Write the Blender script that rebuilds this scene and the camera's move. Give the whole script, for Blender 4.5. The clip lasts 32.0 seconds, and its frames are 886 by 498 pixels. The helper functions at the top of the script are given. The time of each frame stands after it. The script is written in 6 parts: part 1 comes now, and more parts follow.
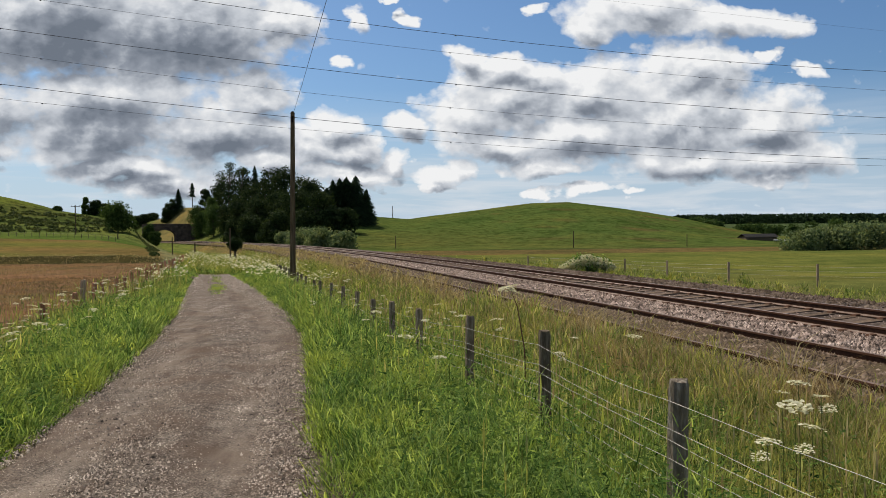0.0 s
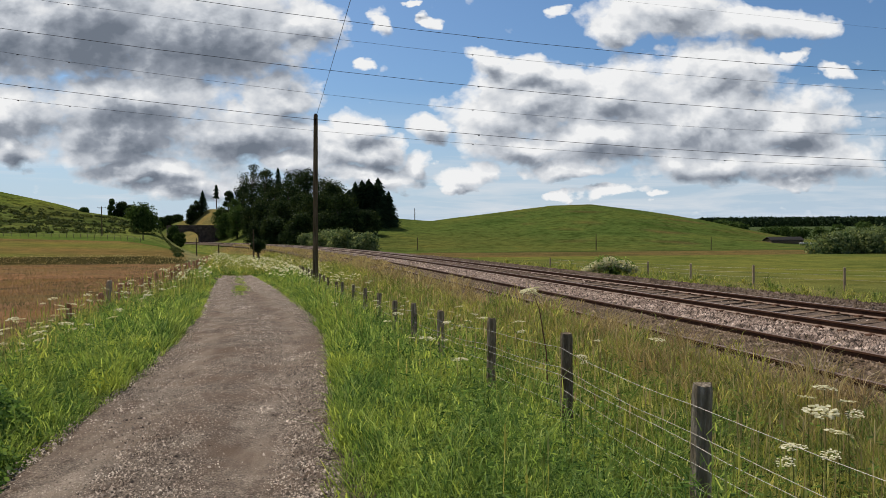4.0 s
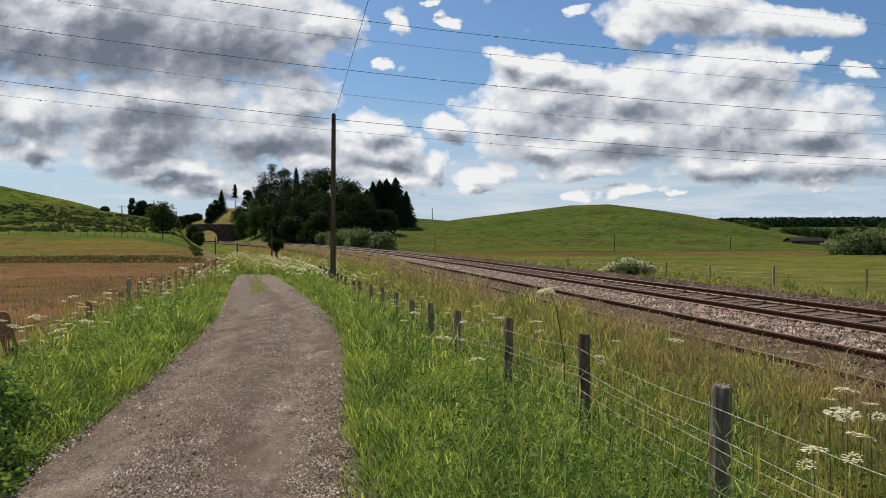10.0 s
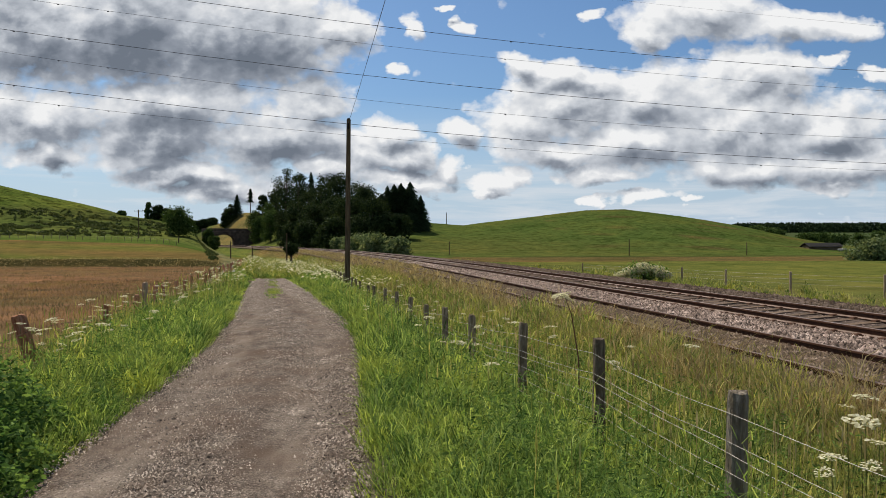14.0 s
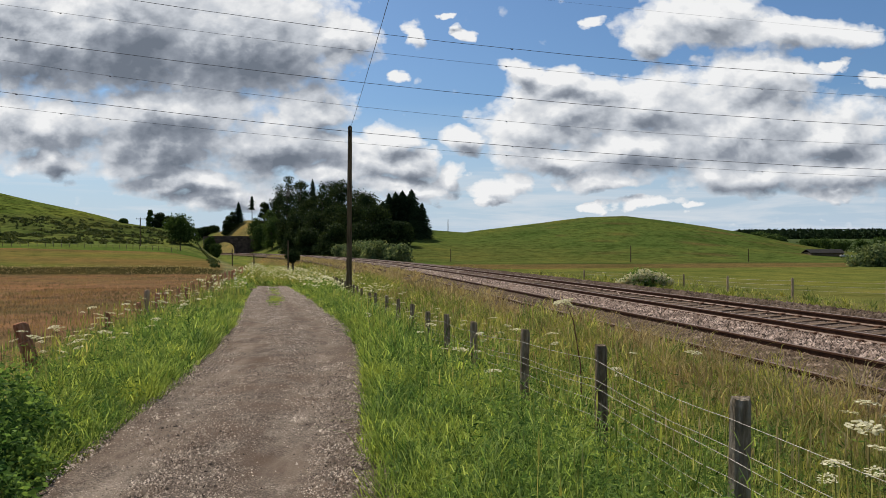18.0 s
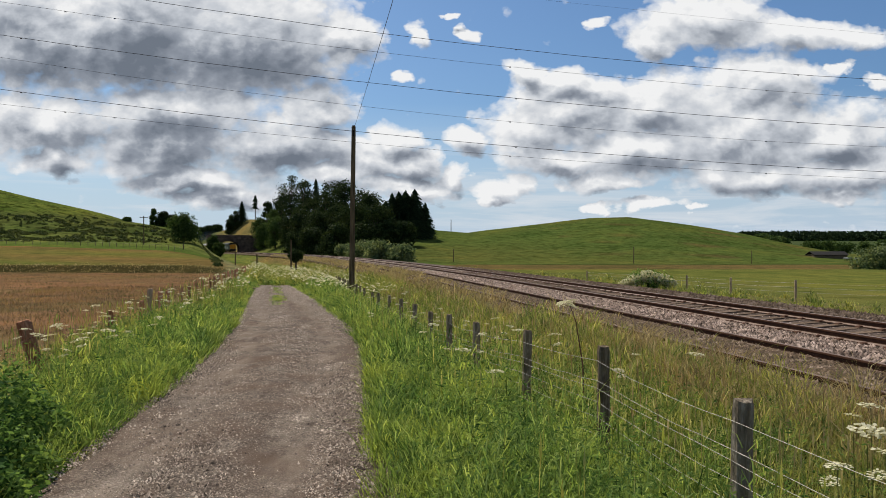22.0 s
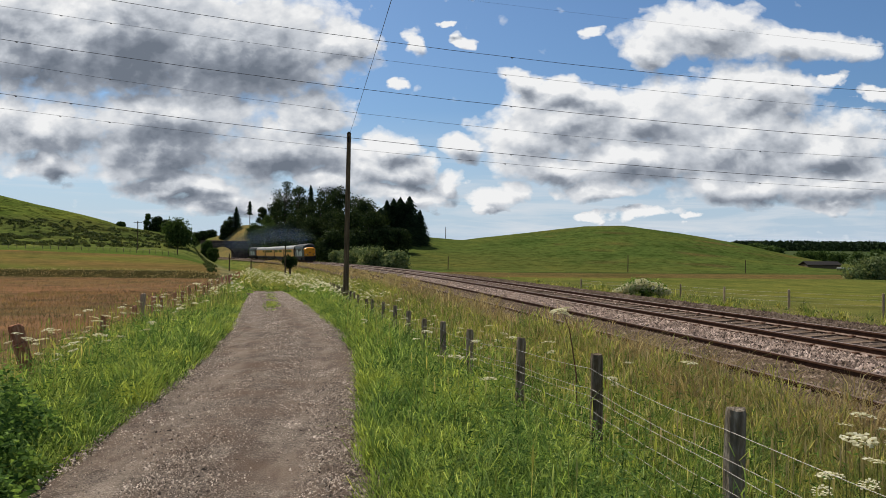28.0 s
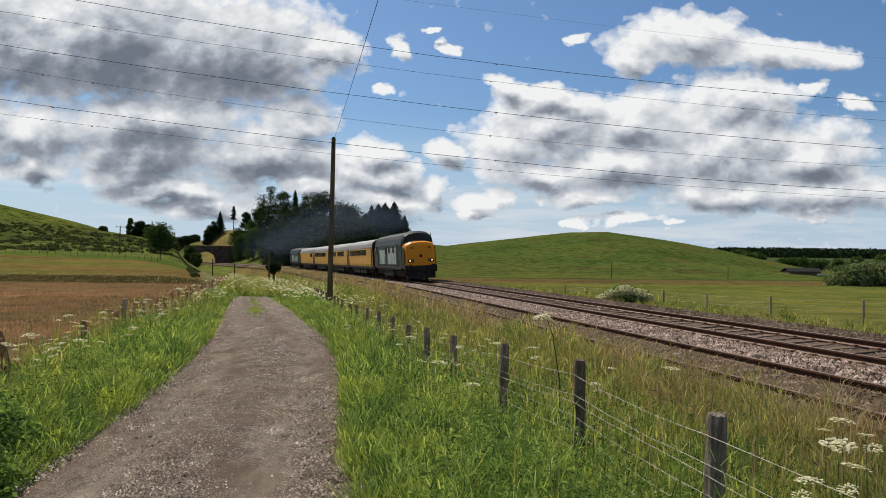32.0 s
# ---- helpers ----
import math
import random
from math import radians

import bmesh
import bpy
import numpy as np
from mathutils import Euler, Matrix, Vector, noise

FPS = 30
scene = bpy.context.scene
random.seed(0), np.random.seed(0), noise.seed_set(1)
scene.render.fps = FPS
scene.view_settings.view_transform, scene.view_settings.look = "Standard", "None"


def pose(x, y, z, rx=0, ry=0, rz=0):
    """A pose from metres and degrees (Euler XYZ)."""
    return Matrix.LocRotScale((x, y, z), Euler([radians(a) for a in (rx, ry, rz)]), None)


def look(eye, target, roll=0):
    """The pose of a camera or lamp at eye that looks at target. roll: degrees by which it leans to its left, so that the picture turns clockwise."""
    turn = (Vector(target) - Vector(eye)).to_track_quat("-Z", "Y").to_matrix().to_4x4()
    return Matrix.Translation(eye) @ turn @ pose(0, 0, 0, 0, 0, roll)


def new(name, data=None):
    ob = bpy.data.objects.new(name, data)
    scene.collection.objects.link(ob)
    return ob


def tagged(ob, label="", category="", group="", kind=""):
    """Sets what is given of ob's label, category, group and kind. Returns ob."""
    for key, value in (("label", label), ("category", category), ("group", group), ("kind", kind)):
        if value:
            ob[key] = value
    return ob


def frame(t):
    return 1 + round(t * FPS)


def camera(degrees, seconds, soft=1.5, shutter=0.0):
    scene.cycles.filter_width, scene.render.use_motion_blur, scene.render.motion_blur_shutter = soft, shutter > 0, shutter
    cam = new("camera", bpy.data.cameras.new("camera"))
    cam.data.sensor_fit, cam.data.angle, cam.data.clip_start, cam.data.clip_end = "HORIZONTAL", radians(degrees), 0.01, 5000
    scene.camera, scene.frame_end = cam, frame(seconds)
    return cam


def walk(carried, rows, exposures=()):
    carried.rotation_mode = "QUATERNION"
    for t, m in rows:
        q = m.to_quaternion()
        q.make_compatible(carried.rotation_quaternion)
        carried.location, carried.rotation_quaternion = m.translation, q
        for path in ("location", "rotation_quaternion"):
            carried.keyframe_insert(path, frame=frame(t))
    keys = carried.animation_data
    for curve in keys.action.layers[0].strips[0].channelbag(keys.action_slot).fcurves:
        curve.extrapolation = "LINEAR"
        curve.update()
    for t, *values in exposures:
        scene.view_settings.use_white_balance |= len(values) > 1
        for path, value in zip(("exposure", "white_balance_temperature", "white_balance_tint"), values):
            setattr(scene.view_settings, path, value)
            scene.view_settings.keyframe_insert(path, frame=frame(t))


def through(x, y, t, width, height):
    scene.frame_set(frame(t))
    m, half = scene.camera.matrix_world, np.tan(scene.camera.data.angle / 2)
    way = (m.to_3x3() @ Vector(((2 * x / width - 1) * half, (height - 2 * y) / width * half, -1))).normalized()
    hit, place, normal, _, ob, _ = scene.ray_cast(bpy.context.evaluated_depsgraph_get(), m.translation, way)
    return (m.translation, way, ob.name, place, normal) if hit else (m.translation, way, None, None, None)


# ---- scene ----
cam = camera(57.52, 32.0, soft=0.8)

# seconds, place, then turn, tilt and lean in degrees of a held camera
PATH = [
    (0, -0.002, -0.012, 1.657, -3.323, -1.020, 0.544),
    (0.5, -0.005, -0.013, 1.656, -3.140, -1.046, 0.386),
    (1, -0.007, -0.014, 1.656, -2.806, -0.991, 0.374),
    (1.5, -0.006, -0.013, 1.654, -2.518, -1.014, 0.354),
    (2, -0.004, -0.012, 1.653, -2.292, -1.086, 0.292),
    (2.5, -0.005, -0.011, 1.654, -2.260, -1.199, 0.142),
    (3, -0.003, -0.011, 1.654, -2.108, -1.203, 0.378),
    (3.5, -0.002, -0.012, 1.656, -1.838, -1.053, 0.525),
    (5.5, -0.001, -0.012, 1.656, -1.755, -0.466, -0.075),
    (6, 0.000, -0.010, 1.654, -1.731, -0.374, 0.006),
    (6.5, 0.003, -0.010, 1.656, -1.586, -0.363, 0.298),
    (7, 0.001, -0.009, 1.654, -1.351, -0.364, 0.460),
    (7.5, 0.003, -0.006, 1.653, -1.182, -0.492, 0.473),
    (8, 0.001, -0.004, 1.653, -1.014, -0.574, 0.369),
    (8.5, 0.003, -0.003, 1.652, -0.865, -0.674, 0.458),
    (9, 0.005, 0.001, 1.653, -0.821, -0.832, 0.430),
    (9.5, 0.002, 0.004, 1.652, -0.709, -0.853, 0.290),
    (10, 0.002, 0.004, 1.652, -0.536, -0.878, 0.218),
    (10.5, 0.001, 0.003, 1.652, -0.380, -0.896, 0.166),
    (11, -0.001, 0.003, 1.653, -0.317, -0.884, 0.025),
    (11.5, -0.002, 0.004, 1.653, -0.182, -0.849, -0.034),
    (12, -0.001, 0.003, 1.651, 0.000, -0.761, 0.000),
    (12.5, -0.003, 0.003, 1.651, 0.223, -0.530, 0.004),
    (13, -0.002, 0.002, 1.649, 0.313, -0.432, 0.108),
    (13.5, -0.002, 0.003, 1.651, 0.387, -0.455, 0.197),
    (14, -0.001, 0.005, 1.651, 0.476, -0.544, 0.093),
    (14.5, 0.000, 0.004, 1.649, 0.493, -0.579, -0.049),
    (16.5, -0.004, 0.002, 1.649, 0.561, -0.394, -0.275),
    (17, -0.007, -0.000, 1.652, 0.587, -0.251, -0.309),
    (17.5, -0.007, -0.001, 1.650, 0.626, -0.115, -0.130),
    (18, -0.003, 0.001, 1.647, 0.579, -0.035, 0.218),
    (18.5, -0.004, 0.003, 1.647, 0.667, -0.114, 0.498),
    (19, -0.002, 0.003, 1.647, 0.837, -0.220, 0.490),
    (19.5, -0.002, 0.004, 1.649, 0.826, -0.286, 0.366),
    (20, -0.000, 0.006, 1.650, 0.763, -0.297, 0.415),
    (20.5, 0.002, 0.005, 1.646, 0.731, -0.342, 0.512),
    (21, 0.002, 0.004, 1.647, 0.839, -0.337, 0.564),
    (21.5, -0.001, 0.003, 1.647, 0.925, -0.180, 0.264),
    (22, -0.003, 0.002, 1.648, 0.787, -0.025, -0.089),
    (22.5, -0.004, 0.001, 1.646, 0.580, 0.100, -0.331),
    (23, -0.003, 0.001, 1.647, 0.388, 0.176, -0.453),
    (23.5, -0.002, 0.000, 1.647, 0.280, 0.171, -0.635),
    (24, -0.001, -0.000, 1.649, 0.155, 0.212, -0.781),
    (24.5, 0.000, 0.001, 1.649, 0.013, 0.276, -0.679),
    (25, -0.001, 0.001, 1.650, 0.034, 0.400, -0.518),
    (25.5, -0.003, 0.003, 1.648, 0.181, 0.463, -0.518),
    (27.5, 0.001, 0.004, 1.643, 0.160, 0.614, -0.595),
    (28, 0.002, 0.006, 1.644, 0.402, 0.486, -0.511),
    (28.5, 0.002, 0.005, 1.646, 0.370, 0.537, -0.593),
    (29, 0.004, 0.004, 1.649, 0.250, 0.631, -0.575),
    (29.5, 0.005, 0.004, 1.645, 0.105, 0.695, -0.431),
    (30, 0.009, 0.007, 1.644, -0.047, 0.663, -0.341),
    (30.5, 0.010, 0.008, 1.645, -0.153, 0.707, -0.399),
    (31, 0.010, 0.008, 1.646, -0.298, 0.832, -0.499),
    (31.5, 0.011, 0.008, 1.647, -0.407, 0.909, -0.524),
    (32, 0.012, 0.005, 1.643, -0.686, 0.901, -0.665),
]


def held(x, y, z, turn, tilt, lean):
    return pose(x, y, z, 0, 0, turn) @ pose(0, 0, 0, 90 + tilt) @ pose(0, 0, 0, 0, 0, -lean)


walk(cam, [(t, held(*row)) for t, *row in PATH], [(0, 0.2), (32, 0.2)])

# ---- sky, sun ----
SUN_TURN, SUN_RISE = -34.0, 48.0     # degrees left of straight ahead (+Y), and above the horizon
sun_way = Vector((math.sin(radians(SUN_TURN)) * math.cos(radians(SUN_RISE)),
                  math.cos(radians(SUN_TURN)) * math.cos(radians(SUN_RISE)), math.sin(radians(SUN_RISE))))
sun_data = bpy.data.lights.new("sun", "SUN")
sun_data.energy, sun_data.angle, sun_data.color = 5.0, radians(0.6), (1.0, 0.92, 0.79)
sun = new("sun", sun_data)
sun.matrix_world = look(sun_way * 100, (0, 0, 0))

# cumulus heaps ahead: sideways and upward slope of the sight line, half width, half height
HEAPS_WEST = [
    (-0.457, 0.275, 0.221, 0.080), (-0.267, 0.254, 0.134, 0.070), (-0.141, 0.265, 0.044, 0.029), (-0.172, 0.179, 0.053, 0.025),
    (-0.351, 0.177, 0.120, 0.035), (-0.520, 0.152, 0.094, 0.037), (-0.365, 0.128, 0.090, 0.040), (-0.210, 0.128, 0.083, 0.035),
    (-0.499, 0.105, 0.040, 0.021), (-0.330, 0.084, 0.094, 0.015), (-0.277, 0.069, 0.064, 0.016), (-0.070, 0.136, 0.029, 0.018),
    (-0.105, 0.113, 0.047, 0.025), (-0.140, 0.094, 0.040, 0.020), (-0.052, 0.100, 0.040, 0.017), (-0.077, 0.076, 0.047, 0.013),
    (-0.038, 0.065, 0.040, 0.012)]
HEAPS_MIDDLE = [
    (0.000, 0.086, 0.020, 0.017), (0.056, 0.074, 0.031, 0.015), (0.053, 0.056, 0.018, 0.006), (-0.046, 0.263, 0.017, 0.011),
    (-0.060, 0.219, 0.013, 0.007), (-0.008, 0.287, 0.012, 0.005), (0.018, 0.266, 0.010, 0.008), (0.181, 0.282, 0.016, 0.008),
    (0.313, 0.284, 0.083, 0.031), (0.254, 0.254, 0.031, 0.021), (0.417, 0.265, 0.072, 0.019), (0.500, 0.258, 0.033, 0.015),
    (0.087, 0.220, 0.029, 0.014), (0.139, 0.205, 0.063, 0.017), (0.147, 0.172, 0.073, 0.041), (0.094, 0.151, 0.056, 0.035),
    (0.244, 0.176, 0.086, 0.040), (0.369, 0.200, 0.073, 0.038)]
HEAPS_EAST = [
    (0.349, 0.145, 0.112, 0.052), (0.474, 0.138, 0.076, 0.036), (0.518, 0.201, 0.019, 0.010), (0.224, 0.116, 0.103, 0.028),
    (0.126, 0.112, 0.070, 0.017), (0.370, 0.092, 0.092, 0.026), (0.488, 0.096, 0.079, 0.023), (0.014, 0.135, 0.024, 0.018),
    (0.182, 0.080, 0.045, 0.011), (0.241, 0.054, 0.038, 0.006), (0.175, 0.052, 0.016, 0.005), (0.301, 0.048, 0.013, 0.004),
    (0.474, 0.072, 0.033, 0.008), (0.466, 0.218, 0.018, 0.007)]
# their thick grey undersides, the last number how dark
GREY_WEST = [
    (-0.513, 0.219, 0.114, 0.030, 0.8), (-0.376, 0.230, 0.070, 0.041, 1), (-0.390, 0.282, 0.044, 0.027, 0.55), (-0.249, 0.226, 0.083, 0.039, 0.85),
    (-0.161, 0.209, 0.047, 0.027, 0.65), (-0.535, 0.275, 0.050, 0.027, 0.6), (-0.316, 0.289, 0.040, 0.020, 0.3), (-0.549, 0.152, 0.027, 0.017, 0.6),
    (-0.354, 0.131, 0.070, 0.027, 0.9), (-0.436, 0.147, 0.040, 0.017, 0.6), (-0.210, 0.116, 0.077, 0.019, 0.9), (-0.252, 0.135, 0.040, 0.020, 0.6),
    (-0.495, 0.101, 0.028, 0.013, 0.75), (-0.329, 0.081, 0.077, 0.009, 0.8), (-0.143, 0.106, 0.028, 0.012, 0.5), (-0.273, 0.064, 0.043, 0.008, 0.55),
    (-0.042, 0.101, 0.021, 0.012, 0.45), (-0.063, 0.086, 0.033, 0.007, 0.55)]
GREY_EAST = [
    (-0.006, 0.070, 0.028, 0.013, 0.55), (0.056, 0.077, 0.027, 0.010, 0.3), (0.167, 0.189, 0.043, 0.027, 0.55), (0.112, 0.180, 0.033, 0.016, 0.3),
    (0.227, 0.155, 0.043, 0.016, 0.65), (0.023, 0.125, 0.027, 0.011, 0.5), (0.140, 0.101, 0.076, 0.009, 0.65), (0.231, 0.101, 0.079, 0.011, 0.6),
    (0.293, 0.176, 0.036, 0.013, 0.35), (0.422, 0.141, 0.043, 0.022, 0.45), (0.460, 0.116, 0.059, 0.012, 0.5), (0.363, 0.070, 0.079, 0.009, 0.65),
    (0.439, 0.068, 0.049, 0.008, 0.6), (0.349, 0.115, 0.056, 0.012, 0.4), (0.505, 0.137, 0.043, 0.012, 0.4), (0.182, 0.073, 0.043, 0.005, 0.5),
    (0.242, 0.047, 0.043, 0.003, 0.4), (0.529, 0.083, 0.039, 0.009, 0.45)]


def node(nt, kind, **sets):
    n = nt.nodes.new(kind)
    for k, v in sets.items():
        if k == "operation":
            n.operation = v
        elif k == "blend":
            n.data_type, n.blend_type = "RGBA", v
    return n


def math_node(nt, op, a, b=None, c=None, clamp=False):
    n = nt.nodes.new("ShaderNodeMath")
    n.operation, n.use_clamp = op, clamp
    for i, v in enumerate((a, b, c)):
        if v is None:
            continue
        if isinstance(v, (int, float)):
            n.inputs[i].default_value = v
        else:
            nt.links.new(v, n.inputs[i])
    return n.outputs[0]


def vec_node(nt, op, a, b=None):
    n = nt.nodes.new("ShaderNodeVectorMath")
    n.operation = op
    for i, v in enumerate((a, b)):
        if v is None:
            continue
        if isinstance(v, tuple):
            n.inputs[i].default_value = v
        else:
            nt.links.new(v, n.inputs[i])
    return n.outputs["Value"] if op in ("LENGTH", "DOT_PRODUCT") else n.outputs[0]


def noise_node(nt, vec, scale, detail=4.0, rough=0.55, distort=0.0):
    n = nt.nodes.new("ShaderNodeTexNoise")
    n.inputs["Scale"].default_value, n.inputs["Detail"].default_value = scale, detail
    n.inputs["Roughness"].default_value, n.inputs["Distortion"].default_value = rough, distort
    if vec is not None:
        nt.links.new(vec, n.inputs["Vector"])
    return n


def ramp_node(nt, fac, stops):
    n = nt.nodes.new("ShaderNodeValToRGB")
    while len(n.color_ramp.elements) < len(stops):
        n.color_ramp.elements.new(0.5)
    for e, (p, c) in zip(n.color_ramp.elements, stops):
        e.position, e.color = p, (*c, 1) if isinstance(c, tuple) else (c, c, c, 1)
    nt.links.new(fac, n.inputs[0])
    return n.outputs[0]


def mix_node(nt, fac, a, b, blend="MIX"):
    n = node(nt, "ShaderNodeMix", blend=blend)
    for socket, v in ((n.inputs[0], fac), (n.inputs[6], a), (n.inputs[7], b)):
        if isinstance(v, (int, float)):
            socket.default_value = v
        elif isinstance(v, tuple):
            socket.default_value = (*v, 1)
        else:
            nt.links.new(v, socket)
    return n.outputs[2]


def heap_field(g, at, heaps, reach, soft):
    """The highest of many soft-edged ovals at a place in the sky, each times its last number if it has a fifth."""
    total = None
    for u, v, a, b, *dark in heaps:
        d = vec_node(g, "LENGTH", vec_node(g, "MULTIPLY", vec_node(g, "SUBTRACT", at, (u, v, 0.0)), (1 / a, 1 / b, 0.0)))
        h = math_node(g, "MAXIMUM", math_node(g, "SUBTRACT", reach, d), 0.0)
        if dark:
            h = math_node(g, "MULTIPLY", h, float(dark[0]))
        total = h if total is None else math_node(g, "SMOOTH_MAX", total, h, soft)
    return total


def cloud_group():
    """Density and greyness of the cumulus in a direction."""
    g = bpy.data.node_groups.new("cloud_density", "ShaderNodeTree")
    g.interface.new_socket("Way", in_out="INPUT", socket_type="NodeSocketVector")
    g.interface.new_socket("Density", in_out="OUTPUT", socket_type="NodeSocketFloat")
    g.interface.new_socket("Grey", in_out="OUTPUT", socket_type="NodeSocketFloat")
    gi, go = g.nodes.new("NodeGroupInput"), g.nodes.new("NodeGroupOutput")
    way = gi.outputs[0]
    sep = g.nodes.new("ShaderNodeSeparateXYZ")
    g.links.new(way, sep.inputs[0])
    ahead = math_node(g, "MAXIMUM", sep.outputs[1], 0.2)
    flat = g.nodes.new("ShaderNodeCombineXYZ")
    g.links.new(math_node(g, "DIVIDE", sep.outputs[0], ahead), flat.inputs[0])
    g.links.new(math_node(g, "DIVIDE", sep.outputs[2], ahead), flat.inputs[1])
    place = flat.outputs[0]
    stretched = vec_node(g, "MULTIPLY", place, (1.0, 1.35, 1.0))
    warp = noise_node(g, stretched, 13.0, 5.0, 0.55)
    shift = vec_node(g, "MULTIPLY", vec_node(g, "SUBTRACT", warp.outputs["Color"], (0.5, 0.5, 0.5)), (0.105, 0.062, 0.0))
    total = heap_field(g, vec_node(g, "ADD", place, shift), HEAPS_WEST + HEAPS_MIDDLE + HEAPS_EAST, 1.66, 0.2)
    warp2 = noise_node(g, stretched, 12.0, 4.0, 0.48)
    shift2 = vec_node(g, "MULTIPLY", vec_node(g, "SUBTRACT", warp2.outputs["Color"], (0.5, 0.5, 0.5)), (0.075, 0.05, 0.0))
    at = vec_node(g, "ADD", place, shift2)
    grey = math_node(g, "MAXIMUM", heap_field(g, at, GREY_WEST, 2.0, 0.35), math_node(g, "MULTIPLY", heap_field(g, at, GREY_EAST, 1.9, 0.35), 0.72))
    # away from the view the same kind of broken cumulus goes on
    around = noise_node(g, vec_node(g, "MULTIPLY", way, (1.0, 1.0, 2.6)), 3.2, 5.0, 0.55)
    out = math_node(g, "MULTIPLY_ADD", around.outputs[0], 4.0, -1.75)
    high = math_node(g, "MULTIPLY_ADD", sep.outputs[2], 8.0, -2.6, clamp=True)
    back = math_node(g, "MULTIPLY_ADD", sep.outputs[1], -6.0, 4.7, clamp=True)
    edge = math_node(g, "MAXIMUM", high, back)
    total = math_node(g, "MAXIMUM", total, math_node(g, "MULTIPLY", out, edge))
    # cauliflower edges
    fine = noise_node(g, stretched, 36.0, 5.0, 0.52)
    heap = g.nodes.new("ShaderNodeTexVoronoi")
    heap.inputs["Scale"].default_value, heap.inputs["Detail"].default_value, heap.inputs["Roughness"].default_value = 30.0, 2.0, 0.5
    g.links.new(vec_node(g, "ADD", stretched, vec_node(g, "MULTIPLY", warp.outputs["Color"], (0.06, 0.06, 0.06))), heap.inputs["Vector"])
    puffs = math_node(g, "MULTIPLY_ADD", fine.outputs[0], 1.0, -0.36)
    puffs = math_node(g, "SUBTRACT", puffs, math_node(g, "MULTIPLY", heap.outputs["Distance"], 0.42))
    g.links.new(math_node(g, "ADD", total, math_node(g, "MULTIPLY", puffs, 0.85)), go.inputs[0])
    g.links.new(grey, go.inputs[1])
    return g


world = bpy.data.worlds.new("sky")
scene.world = world
world.use_nodes = True
nt = world.node_tree
nt.nodes.clear()
sky = nt.nodes.new("ShaderNodeTexSky")
sky.sky_type, sky.sun_disc = "NISHITA", False
sky.sun_elevation, sky.sun_rotation = radians(SUN_RISE), radians(SUN_TURN)
sky.air_density, sky.dust_density, sky.ozone_density = 1.0, 1.0, 1.6
coords = nt.nodes.new("ShaderNodeTexCoord")
clouds = cloud_group()
here, sunward = nt.nodes.new("ShaderNodeGroup"), nt.nodes.new("ShaderNodeGroup")
here.node_tree = sunward.node_tree = clouds
nt.links.new(coords.outputs["Generated"], here.inputs[0])
nt.links.new(vec_node(nt, "ADD", coords.outputs["Generated"], (-0.010, 0.0, 0.017)), sunward.inputs[0])
cover = ramp_node(nt, here.outputs[0], [(0.15, 0.0), (0.32, 0.5), (0.6, 1.0)])
# thin edges let the sun through, thick hearts stay grey, and the humps facing the sun catch the light
slope = math_node(nt, "SUBTRACT", here.outputs[0], sunward.outputs[0])
billow = noise_node(nt, vec_node(nt, "MULTIPLY", coords.outputs["Generated"], (1.0, 1.0, 1.6)), 13.0, 6.0, 0.5, 0.3)
lit = math_node(nt, "MULTIPLY_ADD", slope, 0.7, 0.68)
lit = math_node(nt, "ADD", lit, math_node(nt, "MULTIPLY_ADD", billow.outputs[0], 0.42, -0.21))
rim = math_node(nt, "MULTIPLY_ADD", here.outputs[0], -0.4, 0.4, clamp=True)
lit = math_node(nt, "ADD", lit, rim)
lit = math_node(nt, "SUBTRACT", lit, math_node(nt, "MULTIPLY", here.outputs[1], 0.37), clamp=True)
cloud_colour = ramp_node(nt, lit, [(0.0, (1.75, 2.05, 2.55)), (0.3, (3.1, 3.45, 4.05)), (0.62, (6.2, 6.55, 7.1)), (1.0, (9.8, 9.85, 9.9))])
sep = nt.nodes.new("ShaderNodeSeparateXYZ")
nt.links.new(coords.outputs["Generated"], sep.inputs[0])
haze = math_node(nt, "MULTIPLY_ADD", sep.outputs[2], -5.2, 0.92, clamp=True)
blue = mix_node(nt, 1.0, sky.outputs[0], (0.56, 0.76, 0.97), "MULTIPLY")
clear = mix_node(nt, haze, blue, (5.9, 7.2, 8.8))
# thin flat streaks of cloud low over the horizon
streaks = noise_node(nt, vec_node(nt, "MULTIPLY", coords.outputs["Generated"], (1.0, 1.0, 11.0)), 5.0, 6.0, 0.58, 0.4)
low = math_node(nt, "MULTIPLY_ADD", sep.outputs[2], -8.0, 1.25, clamp=True)
clear = mix_node(nt, math_node(nt, "MULTIPLY", ramp_node(nt, streaks.outputs[0], [(0.46, 0.0), (0.66, 0.8)]), low), clear, (8.0, 8.3, 8.7))
final = mix_node(nt, cover, clear, cloud_colour)
background = nt.nodes.new("ShaderNodeBackground")
background.inputs[1].default_value = 0.078
nt.links.new(final, background.inputs[0])
nt.links.new(background.outputs[0], nt.nodes.new("ShaderNodeOutputWorld").inputs[0])


